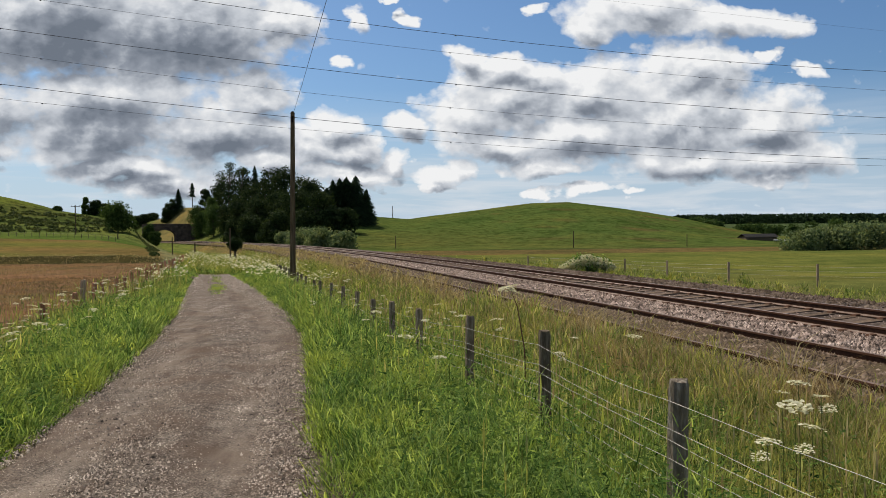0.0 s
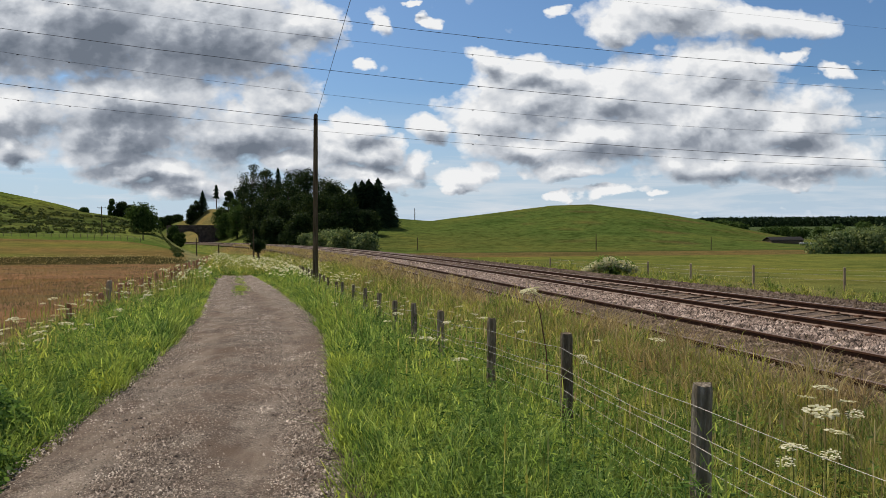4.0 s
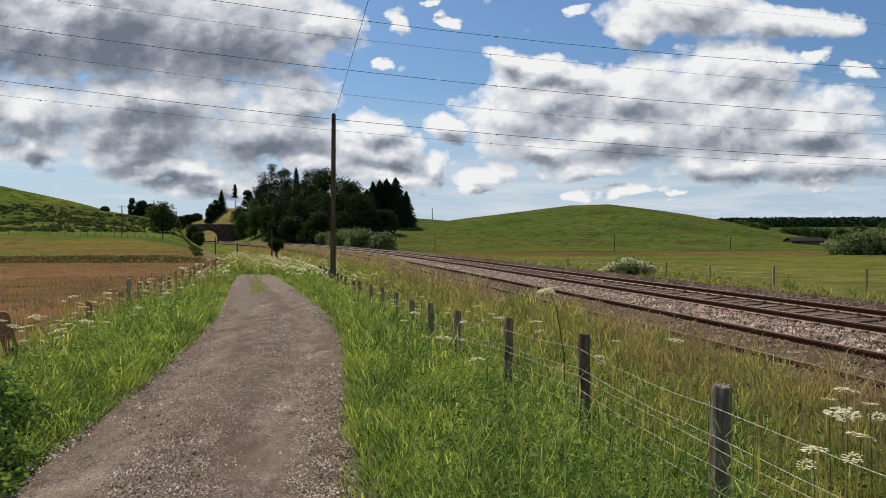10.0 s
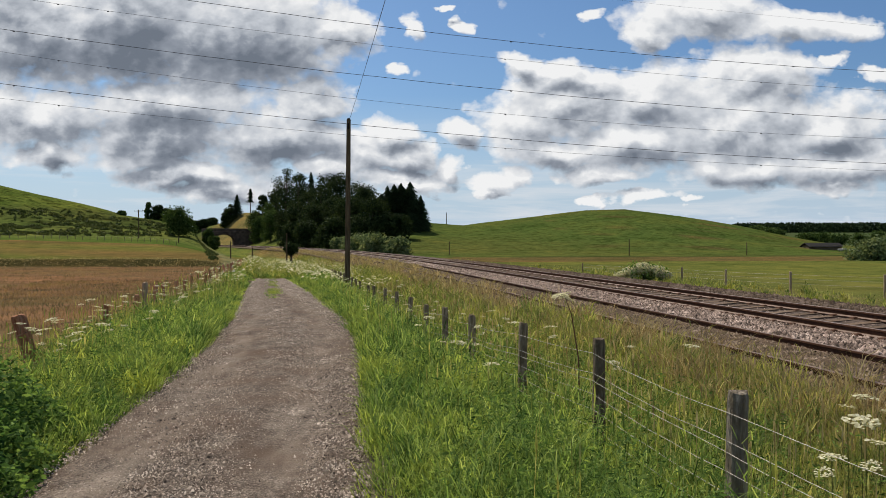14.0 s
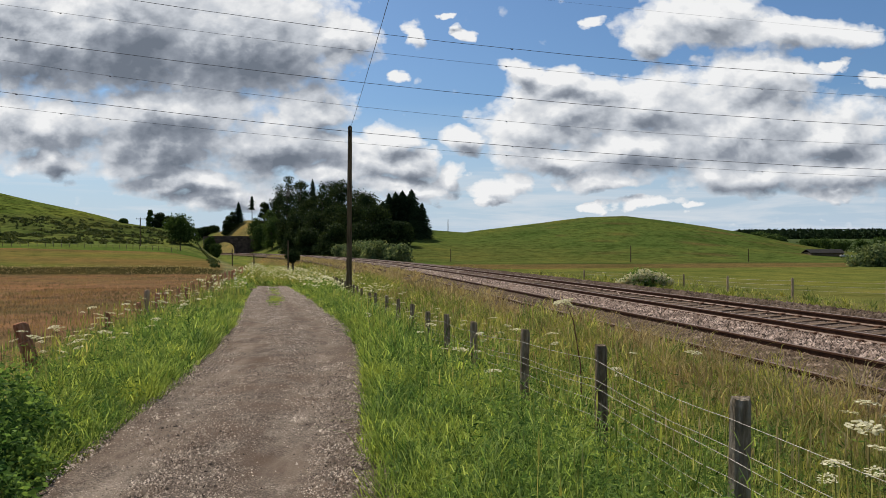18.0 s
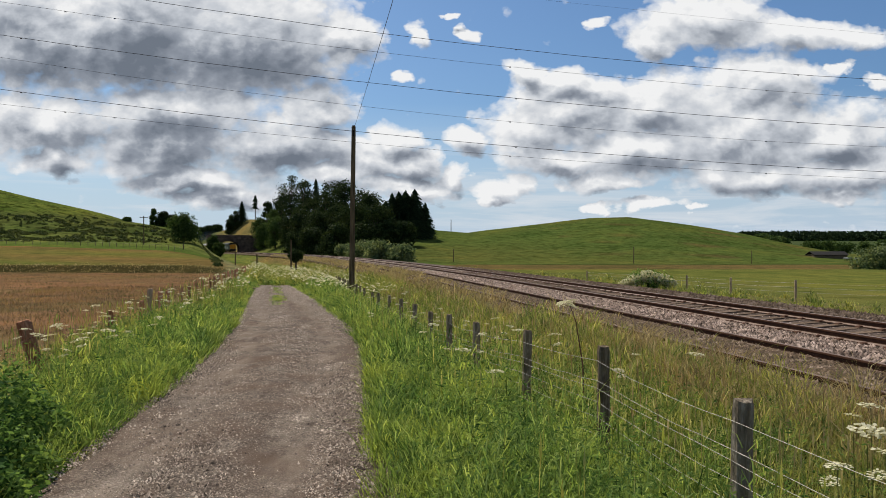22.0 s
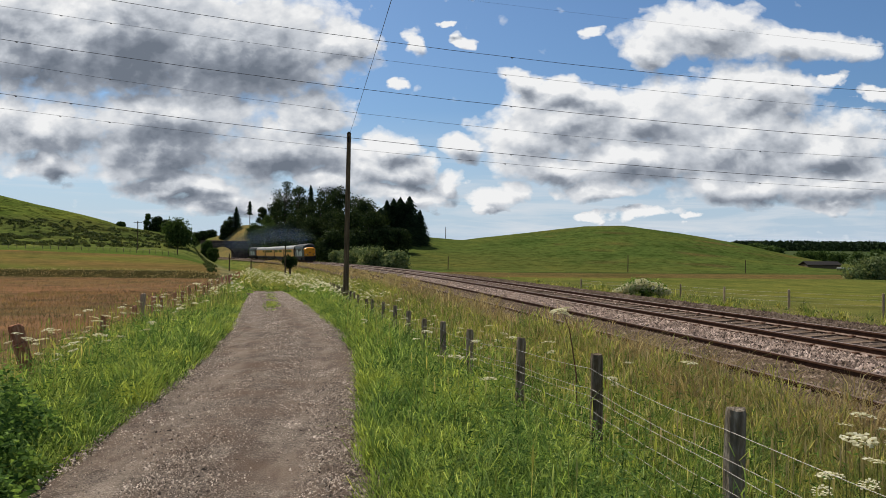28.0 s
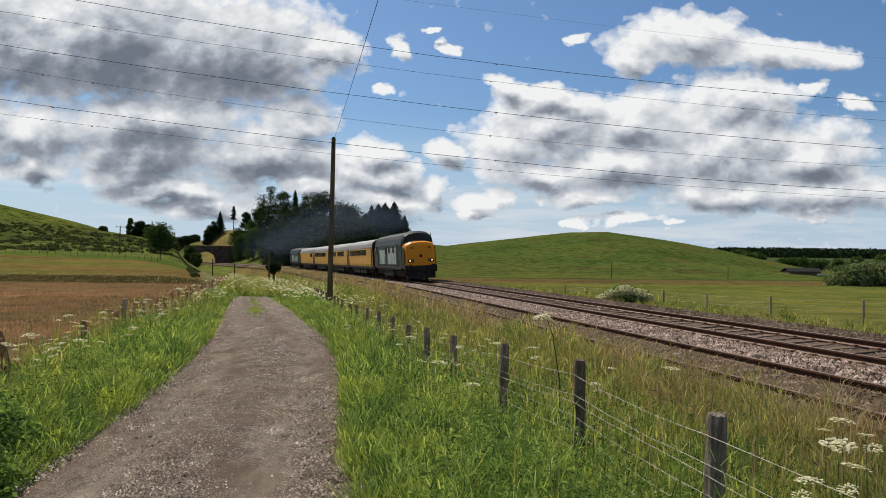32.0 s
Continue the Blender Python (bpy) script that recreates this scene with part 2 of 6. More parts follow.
# ---- materials ----
def surface(name, stops, scale=6.0, rough=0.8, metal=0.0, bump=0.3, bump_scale=40.0, big=None, big_scale=0.6, spread=0.0,
            island=False, gloss=0.4, detail=6.0, stretch=None, cells=0.0, cell_mix=0.6, wear="", worn=None):
    """A principled surface: noise between colours, a second broad noise towards big, fine relief, and spread from piece to piece."""
    m = bpy.data.materials.new(name)
    m.use_nodes = True
    nt = m.node_tree
    b = nt.nodes["Principled BSDF"]
    tc = nt.nodes.new("ShaderNodeTexCoord")
    vec = tc.outputs["Object"]
    if stretch:
        vec = vec_node(nt, "MULTIPLY", vec, stretch)
    n = noise_node(nt, vec, scale, detail, 0.6)
    col = ramp_node(nt, n.outputs[0], [(0.3 + 0.4 * i / max(1, len(stops) - 1), c) for i, c in enumerate(stops)])
    cell = None
    if cells:
        cell = nt.nodes.new("ShaderNodeTexVoronoi")
        cell.inputs["Scale"].default_value = cells
        nt.links.new(vec, cell.inputs["Vector"])
        tone = ramp_node(nt, cell.outputs["Color"], [(0.1, 0.45), (0.5, 0.95), (0.9, 1.65)])
        gap = ramp_node(nt, cell.outputs["Distance"], [(0.25, 1.0), (0.75, 0.45)])
        col = mix_node(nt, cell_mix, col, mix_node(nt, 1.0, mix_node(nt, 1.0, col, tone, "MULTIPLY"), gap, "MULTIPLY"))
    if big:
        n2 = noise_node(nt, vec, big_scale, 4.0, 0.6)
        col = mix_node(nt, ramp_node(nt, n2.outputs[0], [(0.42, 0.0), (0.62, 1.0)]), col, big)
    if wear:
        at = nt.nodes.new("ShaderNodeAttribute")
        at.attribute_name = wear
        blotch = noise_node(nt, vec_node(nt, "MULTIPLY", vec, (2.2, 0.5, 1.0)), 1.6, 6.0, 0.7)
        much = math_node(nt, "MULTIPLY", at.outputs["Fac"], ramp_node(nt, blotch.outputs[0], [(0.36, 0.0), (0.62, 0.85)]))
        col = mix_node(nt, much, col, mix_node(nt, 0.55, mix_node(nt, 1.0, col, (1.5, 1.5, 1.5), "MULTIPLY"), worn))
    if spread:
        if island:
            r = nt.nodes.new("ShaderNodeNewGeometry").outputs["Random Per Island"]
        else:
            r = nt.nodes.new("ShaderNodeObjectInfo").outputs["Random"]
        hsv = nt.nodes.new("ShaderNodeHueSaturation")
        nt.links.new(math_node(nt, "MULTIPLY_ADD", r, 2 * spread, 1 - spread), hsv.inputs["Value"])
        nt.links.new(col, hsv.inputs["Color"])
        col = hsv.outputs[0]
    nt.links.new(col, b.inputs["Base Color"])
    b.inputs["Roughness"].default_value, b.inputs["Metallic"].default_value = rough, metal
    b.inputs["Specular IOR Level"].default_value = gloss
    if bump:
        bn = nt.nodes.new("ShaderNodeBump")
        bn.inputs["Strength"].default_value, bn.inputs["Distance"].default_value = bump, 0.02
        high = noise_node(nt, vec, bump_scale, 5.0, 0.6).outputs[0]
        if cell:
            high = math_node(nt, "SUBTRACT", high, cell.outputs["Distance"])
        nt.links.new(high, bn.inputs["Height"])
        nt.links.new(bn.outputs[0], b.inputs["Normal"])
    return m


def leafy(name, stops, through=0.35, rough=0.7, patch=None, patch_scale=0.5, vary=0.0):
    """Leaves and blades: each island has a colour of its own, light passes through."""
    m = bpy.data.materials.new(name)
    m.use_nodes = True
    nt = m.node_tree
    nt.nodes.clear()
    r = nt.nodes.new("ShaderNodeNewGeometry").outputs["Random Per Island"]
    col = ramp_node(nt, r, [(i / max(1, len(stops) - 1), c) for i, c in enumerate(stops)])
    if patch:
        tc = nt.nodes.new("ShaderNodeTexCoord")
        n = noise_node(nt, tc.outputs["Object"], patch_scale, 3.0, 0.6)
        col = mix_node(nt, ramp_node(nt, n.outputs[0], [(0.42, 0.0), (0.6, 1.0)]), col, mix_node(nt, 0.5, col, patch))
    if vary:
        tc = nt.nodes.new("ShaderNodeTexCoord")
        n = noise_node(nt, tc.outputs["Object"], vary, 3.0, 0.65)
        col = mix_node(nt, 1.0, col, ramp_node(nt, n.outputs[0], [(0.36, (0.42, 0.56, 0.58)), (0.5, (1, 1, 1)), (0.64, (1.45, 1.3, 1.1))]), "MULTIPLY")
    b = nt.nodes.new("ShaderNodeBsdfPrincipled")
    b.inputs["Roughness"].default_value, b.inputs["Specular IOR Level"].default_value = rough, 0.02
    nt.links.new(col, b.inputs["Base Color"])
    t = nt.nodes.new("ShaderNodeBsdfTranslucent")
    nt.links.new(mix_node(nt, 1.0, col, (1.22, 1.18, 0.85), "MULTIPLY"), t.inputs[0])
    mix = nt.nodes.new("ShaderNodeMixShader")
    mix.inputs[0].default_value = through
    nt.links.new(b.outputs[0], mix.inputs[1])
    nt.links.new(t.outputs[0], mix.inputs[2])
    nt.links.new(mix.outputs[0], nt.nodes.new("ShaderNodeOutputMaterial").inputs[0])
    return m


def glowing(name, colour, strength):
    m = bpy.data.materials.new(name)
    m.use_nodes = True
    b = m.node_tree.nodes["Principled BSDF"]
    b.inputs["Base Color"].default_value = (*colour, 1)
    b.inputs["Emission Color"].default_value, b.inputs["Emission Strength"].default_value = (*colour, 1), strength
    return m


def covered_ground():
    """Land cover from the cover attribute, with grass-like mottling at three scales."""
    m = bpy.data.materials.new("land")
    m.use_nodes = True
    nt = m.node_tree
    b = nt.nodes["Principled BSDF"]
    at = nt.nodes.new("ShaderNodeAttribute")
    at.attribute_name = "cover"
    tc = nt.nodes.new("ShaderNodeTexCoord")
    far_noise = noise_node(nt, tc.outputs["Object"], 0.05, 6.0, 0.65)
    mid_noise = noise_node(nt, vec_node(nt, "MULTIPLY", tc.outputs["Object"], (1.0, 0.8, 1.0)), 0.5, 7.0, 0.66)
    near_noise = noise_node(nt, tc.outputs["Object"], 9.0, 5.0, 0.7)
    col = at.outputs["Color"]
    col = mix_node(nt, 1.0, col, ramp_node(nt, far_noise.outputs[0], [(0.3, (0.62, 0.72, 0.66)), (0.5, (1, 1, 1)), (0.7, (1.35, 1.15, 1.05))]), "MULTIPLY")
    col = mix_node(nt, 1.0, col, ramp_node(nt, mid_noise.outputs[0], [(0.28, (0.5, 0.56, 0.5)), (0.5, (1, 1, 1)), (0.72, (1.45, 1.32, 1.2))]), "MULTIPLY")
    col = mix_node(nt, 1.0, col, ramp_node(nt, near_noise.outputs[0], [(0.3, 0.62), (0.7, 1.3)]), "MULTIPLY")
    # tussocks and scars on the rough slopes
    rough = nt.nodes.new("ShaderNodeAttribute")
    rough.attribute_name = "rough"
    tuss = noise_node(nt, vec_node(nt, "MULTIPLY", tc.outputs["Object"], (1.0, 1.0, 1.6)), 0.26, 8.0, 0.7, 0.5)
    mask = math_node(nt, "MULTIPLY", ramp_node(nt, tuss.outputs[0], [(0.50, 0.0), (0.58, 1.0)]), rough.outputs["Fac"])
    col = mix_node(nt, mask, col, mix_node(nt, 1.0, col, (0.42, 0.42, 0.45), "MULTIPLY"))
    dry = noise_node(nt, tc.outputs["Object"], 0.03, 6.0, 0.6)
    place = nt.nodes.new("ShaderNodeSeparateXYZ")
    nt.links.new(tc.outputs["Object"], place.inputs[0])
    mask = math_node(nt, "MULTIPLY", ramp_node(nt, dry.outputs[0], [(0.5, 0.0), (0.66, 0.55)]), rough.outputs["Fac"])
    mask = math_node(nt, "MULTIPLY", mask, math_node(nt, "MULTIPLY", place.outputs[0], 0.03, clamp=True))
    col = mix_node(nt, mask, col, mix_node(nt, 1.0, col, (1.45, 1.1, 0.95), "MULTIPLY"))
    nt.links.new(col, b.inputs["Base Color"])
    b.inputs["Roughness"].default_value, b.inputs["Specular IOR Level"].default_value = 1.0, 0.0
    bn = nt.nodes.new("ShaderNodeBump")
    bn.inputs["Strength"].default_value, bn.inputs["Distance"].default_value = 0.4, 0.4
    nt.links.new(mid_noise.outputs[0], bn.inputs["Height"])
    nt.links.new(bn.outputs[0], b.inputs["Normal"])
    return m


M_LAND = covered_ground()
M_GRAVEL = surface("gravel", [(0.115, 0.088, 0.069), (0.20, 0.158, 0.127), (0.31, 0.257, 0.21)], 4.0, 0.94, bump=1.0, bump_scale=60,
                   big=(0.13, 0.092, 0.068), big_scale=0.9, cells=64.0, cell_mix=1.0, detail=10, gloss=0.03, wear="worn", worn=(0.40, 0.335, 0.27))
M_STONE = surface("gravel_stone", [(0.15, 0.117, 0.093), (0.245, 0.2, 0.163), (0.40, 0.34, 0.285)], 3, 0.88, bump=0.2, spread=0.85, island=True, gloss=0.04)
M_BALLAST = surface("ballast_bed", [(0.05, 0.037, 0.03), (0.10, 0.075, 0.062), (0.17, 0.134, 0.114)], 14, 0.95, bump=1.0, bump_scale=22,
                    big=(0.12, 0.088, 0.07), big_scale=0.8, cells=13.0, cell_mix=0.8, gloss=0.04)
M_BALLAST_STONE = surface("ballast_stone", [(0.075, 0.053, 0.043), (0.18, 0.135, 0.112), (0.40, 0.32, 0.275)], 3, 0.85, bump=0.2, spread=0.85, island=True, gloss=0.04)
M_DIRT = surface("track_dirt", [(0.055, 0.037, 0.023), (0.105, 0.072, 0.047), (0.18, 0.13, 0.09)], 5, 0.95, bump=1.0, bump_scale=25,
                 big=(0.075, 0.058, 0.03), big_scale=0.9, cells=16.0, cell_mix=0.5, gloss=0.04)
M_RAIL = surface("rusty_rail", [(0.05, 0.026, 0.017), (0.09, 0.045, 0.027)], 9, 0.8, 0.1, bump=0.3, gloss=0.04)
M_RAIL_HEAD = surface("rail_head", [(0.11, 0.07, 0.052), (0.18, 0.125, 0.1)], 5, 0.5, 0.4, bump=0.05)
M_RAIL_OLD = surface("old_rail_head", [(0.09, 0.055, 0.04), (0.16, 0.105, 0.08)], 5, 0.7, 0.2, bump=0.2)
M_SLEEPER = surface("sleeper", [(0.075, 0.05, 0.035), (0.135, 0.095, 0.068), (0.2, 0.15, 0.11)], 9, 0.9, bump=0.6, spread=0.3, stretch=(1, 6, 1), gloss=0.04)
M_POST = surface("weathered_post", [(0.07, 0.051, 0.032), (0.16, 0.122, 0.08), (0.34, 0.275, 0.195)], 18, 0.9, bump=0.8, bump_scale=60, spread=0.3, stretch=(1, 1, 0.18), gloss=0.04)
M_POST_RED = surface("reddish_post", [(0.20, 0.085, 0.045), (0.40, 0.185, 0.105), (0.52, 0.31, 0.20)], 18, 0.9, bump=0.8, bump_scale=60, spread=0.3, stretch=(1, 1, 0.18), gloss=0.04)
M_POST_GREY = surface("silvered_post", [(0.085, 0.067, 0.046), (0.18, 0.146, 0.105), (0.40, 0.34, 0.265)], 18, 0.9, bump=0.9, bump_scale=60, stretch=(1, 1, 0.18), gloss=0.04)
M_POST_PALE = surface("pale_post", [(0.24, 0.165, 0.10), (0.42, 0.32, 0.22)], 18, 0.9, bump=0.6, spread=0.2, stretch=(1, 1, 0.18), gloss=0.04)
M_POLE = surface("creosoted_pole", [(0.05, 0.037, 0.02), (0.10, 0.076, 0.044), (0.16, 0.122, 0.075)], 10, 0.85, bump=0.5, stretch=(1, 1, 0.08), gloss=0.04)
M_WIRE = surface("galvanised_wire", [(0.24, 0.225, 0.20), (0.38, 0.36, 0.32)], 30, 0.6, 0.2, bump=0, gloss=0.2)
M_RUSTWIRE = surface("rusty_wire", [(0.10, 0.05, 0.03), (0.18, 0.1, 0.07)], 30, 0.8, 0.2, bump=0, gloss=0.04)
M_CABLE = surface("aluminium_cable", [(0.05, 0.05, 0.055), (0.09, 0.09, 0.095)], 3, 0.6, 0.3, bump=0)
M_STONEWORK = surface("dark_masonry", [(0.06, 0.045, 0.036), (0.11, 0.083, 0.067), (0.165, 0.128, 0.102)], 0.9, 0.9, bump=0.8, bump_scale=2.5, spread=0.25, gloss=0.04)
M_BARK = surface("bark", [(0.04, 0.032, 0.024), (0.09, 0.075, 0.06)], 6, 0.95, bump=0.8, bump_scale=12, gloss=0.04)
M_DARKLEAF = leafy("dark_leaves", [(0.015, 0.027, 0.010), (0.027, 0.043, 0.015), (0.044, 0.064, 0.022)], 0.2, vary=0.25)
M_MIDLEAF = leafy("green_leaves", [(0.03, 0.055, 0.014), (0.05, 0.085, 0.022), (0.085, 0.12, 0.035)], 0.25)
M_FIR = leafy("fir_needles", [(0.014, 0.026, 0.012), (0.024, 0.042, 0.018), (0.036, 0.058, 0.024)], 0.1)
M_GREYLEAF = leafy("willow_leaves", [(0.07, 0.10, 0.042), (0.12, 0.158, 0.07), (0.19, 0.23, 0.115)], 0.38, vary=0.6)
M_RUSH = leafy("rushes", [(0.04, 0.055, 0.018), (0.066, 0.085, 0.028), (0.10, 0.115, 0.042)], 0.2, vary=0.2)
M_LUSH = leafy("lush_grass", [(0.035, 0.078, 0.02), (0.10, 0.178, 0.042), (0.20, 0.30, 0.075), (0.37, 0.46, 0.15)], 0.42, patch=(0.36, 0.41, 0.085), patch_scale=0.7, vary=1.9)
M_WEED = leafy("weed_leaves", [(0.045, 0.09, 0.024), (0.09, 0.155, 0.042), (0.15, 0.23, 0.06), (0.22, 0.30, 0.085)], 0.45, vary=2.2)
# nettle greens set darker than the grass, painting in the verge's shaded side
M_NETTLE = leafy("shaded_nettle_leaves", [(0.045, 0.09, 0.024), (0.095, 0.17, 0.045), (0.19, 0.29, 0.075)], 0.42, vary=2.5)
M_MEADOW = leafy("meadow_grass", [(0.07, 0.105, 0.024), (0.16, 0.21, 0.045), (0.27, 0.31, 0.08), (0.45, 0.43, 0.18)], 0.42, patch=(0.28, 0.255, 0.09), patch_scale=0.35, vary=1.3)
M_SHOULDER = surface("shoulder_stone", [(0.04, 0.028, 0.02), (0.08, 0.057, 0.041), (0.18, 0.14, 0.11)], 3, 0.9, bump=0.2, spread=0.4, island=True, gloss=0.04)
M_SPENT = surface("spent_stone", [(0.062, 0.043, 0.03), (0.12, 0.086, 0.061), (0.25, 0.195, 0.15)], 3, 0.9, bump=0.2, spread=0.5, island=True, gloss=0.04)
M_HAY = leafy("seeding_grass", [(0.15, 0.092, 0.054), (0.205, 0.13, 0.078), (0.275, 0.19, 0.12)], 0.4, patch=(0.16, 0.14, 0.06), patch_scale=0.2, vary=0.5)
M_DRY = leafy("dry_grass", [(0.18, 0.125, 0.058), (0.32, 0.235, 0.125), (0.50, 0.41, 0.25)], 0.4, patch=(0.25, 0.23, 0.085), patch_scale=0.6)
M_PETAL = leafy("white_umbels", [(0.44, 0.41, 0.24), (0.58, 0.55, 0.37), (0.70, 0.67, 0.50)], 0.3)
M_STALK = leafy("stalks", [(0.09, 0.11, 0.035), (0.14, 0.15, 0.06)], 0.2)
M_YELLOW = surface("yellow_paint", [(0.62, 0.32, 0.07), (0.70, 0.37, 0.085)], 2, 0.42, bump=0.05, big=(0.53, 0.29, 0.085), big_scale=1.2, gloss=0.12)
M_NOSE = surface("warning_yellow", [(0.62, 0.235, 0.014), (0.70, 0.275, 0.018)], 2, 0.4, bump=0.05, big=(0.62, 0.25, 0.02), big_scale=1.5, gloss=0.12)
M_BLUEGREY = surface("dark_slate_paint", [(0.035, 0.05, 0.06), (0.055, 0.075, 0.085)], 3, 0.4, bump=0.05, big=(0.03, 0.035, 0.035), big_scale=1.0, gloss=0.12)
M_PALEGREEN = surface("pale_grey_green_paint", [(0.30, 0.36, 0.34), (0.42, 0.48, 0.45)], 3, 0.45, bump=0.05, big=(0.24, 0.29, 0.28), big_scale=1.2, gloss=0.12)
M_ROOFGREY = surface("coach_roof", [(0.24, 0.24, 0.24), (0.34, 0.34, 0.335)], 2, 0.6, bump=0.1, big=(0.24, 0.235, 0.23), big_scale=0.8, gloss=0.12)
M_LOCOROOF = surface("locomotive_roof", [(0.02, 0.022, 0.022), (0.045, 0.048, 0.048)], 2, 0.6, bump=0.1, gloss=0.12)
M_BLACK = surface("sooty_black", [(0.012, 0.011, 0.01), (0.03, 0.026, 0.022)], 4, 0.7, bump=0.2, gloss=0.12)
M_GLASS = surface("dark_window_glass", [(0.02, 0.022, 0.025), (0.03, 0.033, 0.036)], 2, 0.08, bump=0, gloss=0.8)
M_HEADLIGHT = glowing("headlight_glow", (1.0, 0.66, 0.3), 1.3)
M_WOOL = surface("wool", [(0.45, 0.42, 0.36), (0.6, 0.57, 0.5)], 20, 0.95, bump=0.8, gloss=0.04)


def smoke_stuff():
    m = bpy.data.materials.new("diesel_haze")
    m.use_nodes = True
    nt = m.node_tree
    nt.nodes.clear()
    d, t, mix = nt.nodes.new("ShaderNodeBsdfDiffuse"), nt.nodes.new("ShaderNodeBsdfTransparent"), nt.nodes.new("ShaderNodeMixShader")
    d.inputs[0].default_value = (0.27, 0.31, 0.37, 1)
    at = nt.nodes.new("ShaderNodeAttribute")
    at.attribute_name = "thick"
    nt.links.new(math_node(nt, "MULTIPLY", at.outputs["Fac"], 0.27, clamp=True), mix.inputs[0])
    nt.links.new(t.outputs[0], mix.inputs[1])
    nt.links.new(d.outputs[0], mix.inputs[2])
    nt.links.new(mix.outputs[0], nt.nodes.new("ShaderNodeOutputMaterial").inputs[0])
    return m


M_SMOKE = smoke_stuff()


# ---- building helpers ----
def mesh_of(name, verts, faces, material, smooth=False):
    """A mesh from arrays: faces all triangles or all quads."""
    verts, faces = np.asarray(verts, np.float32), np.asarray(faces, np.int32)
    me = bpy.data.meshes.new(name)
    k = faces.shape[1]
    me.vertices.add(len(verts))
    me.vertices.foreach_set("co", verts.ravel())
    me.loops.add(faces.size)
    me.loops.foreach_set("vertex_index", faces.ravel())
    me.polygons.add(len(faces))
    me.polygons.foreach_set("loop_start", np.arange(0, faces.size, k, dtype=np.int32))
    me.polygons.foreach_set("loop_total", np.full(len(faces), k, np.int32))
    if smooth:
        me.polygons.foreach_set("use_smooth", np.ones(len(faces), bool))
    me.update(calc_edges=True)
    if material:
        me.materials.append(material)
    return me


def data_of(name, bm, material):
    me = bpy.data.meshes.new(name)
    bm.to_mesh(me)
    bm.free()
    for m in material if isinstance(material, (list, tuple)) else [material]:
        me.materials.append(m)
    return me


def part(name, bm, material, parent, label="", at=None):
    """Links a bmesh, or ready mesh data, as one part under a thing."""
    me = bm if isinstance(bm, bpy.types.Mesh) else data_of(name, bm, material)
    ob = new(name, me)
    ob.parent = parent
    if at is not None:
        ob.matrix_basis = at
    if label:
        ob["label"] = label
    return ob


def box(sx, sy, sz, cx=0, cy=0, cz=0, bevel=0.0, bm=None, taper=1.0):
    """A box with bevelled edges; taper narrows its top."""
    bm2 = bmesh.new()
    bmesh.ops.create_cube(bm2, size=1)
    for v in bm2.verts:
        k = taper if v.co.z > 0 else 1.0
        v.co = Vector((v.co.x * sx * k, v.co.y * sy * k, v.co.z * sz))
    if bevel:
        bmesh.ops.bevel(bm2, geom=bm2.edges[:], offset=bevel, segments=2, affect="EDGES", profile=0.6)
    bmesh.ops.translate(bm2, verts=bm2.verts[:], vec=(cx, cy, cz))
    return join(bm, bm2)


def join(bm, extra):
    if bm is None:
        return extra
    me = bpy.data.meshes.new("join")
    extra.to_mesh(me)
    extra.free()
    bm.from_mesh(me)
    bpy.data.meshes.remove(me)
    return bm


def tube(points, radii, sides=8, bm=None, cap=True):
    """A tapered tube along points."""
    own = bmesh.new() if bm is None else bm
    rings = []
    pts = [Vector(p) for p in points]
    for i, p in enumerate(pts):
        way = (pts[min(i + 1, len(pts) - 1)] - pts[max(i - 1, 0)]).normalized()
        q = way.to_track_quat("Z", "Y")
        r = radii[i] if isinstance(radii, (list, tuple)) else radii
        rings.append([own.verts.new(p + q @ Vector((r * math.cos(2 * math.pi * k / sides), r * math.sin(2 * math.pi * k / sides), 0))) for k in range(sides)])
    for a, b in zip(rings, rings[1:]):
        for k in range(sides):
            own.faces.new((a[k], a[(k + 1) % sides], b[(k + 1) % sides], b[k]))
    if cap:
        own.faces.new(list(reversed(rings[0])))
        own.faces.new(rings[-1])
    return own


def strip(sections, close=False):
    """A bmesh skin over cross-sections with equal counts of points."""
    bm = bmesh.new()
    rows = [[bm.verts.new(p) for p in s] for s in sections]
    for a, b in zip(rows, rows[1:]):
        for k in range(len(a) - (0 if close else 1)):
            bm.faces.new((a[k], a[(k + 1) % len(a)], b[(k + 1) % len(a)], b[k]))
    if close:
        bm.faces.new(list(reversed(rows[0])))
        bm.faces.new(rows[-1])
    bmesh.ops.recalc_face_normals(bm, faces=bm.faces[:])
    return bm


def thing(name, label, category, at=None, group="", kind=""):
    ob = new(name)
    if at is not None:
        ob.matrix_basis = at
    return tagged(ob, label, category, group, kind)


def solo(name, me, label, category, kind="", at=None, group=""):
    ob = new(name, me)
    if at is not None:
        ob.matrix_basis = at
    return tagged(ob, label, category, group, kind)


rng = np.random.default_rng(7)


# ---- the lie of the land ----
def track_x(y):
    """The main line's middle: straight near the camera, then a long curve."""
    y = np.asarray(y, float)
    return 11.6 - 0.185 * y - 4.4e-4 * np.maximum(y - 40, 0) ** 2


def track_slope(y):
    return -0.185 - 8.8e-4 * np.maximum(np.asarray(y, float) - 40, 0)


def across(x, y):
    """Metres square to the main line, to its far side positive."""
    return (np.asarray(x, float) - track_x(y)) / np.sqrt(1 + track_slope(y) ** 2)


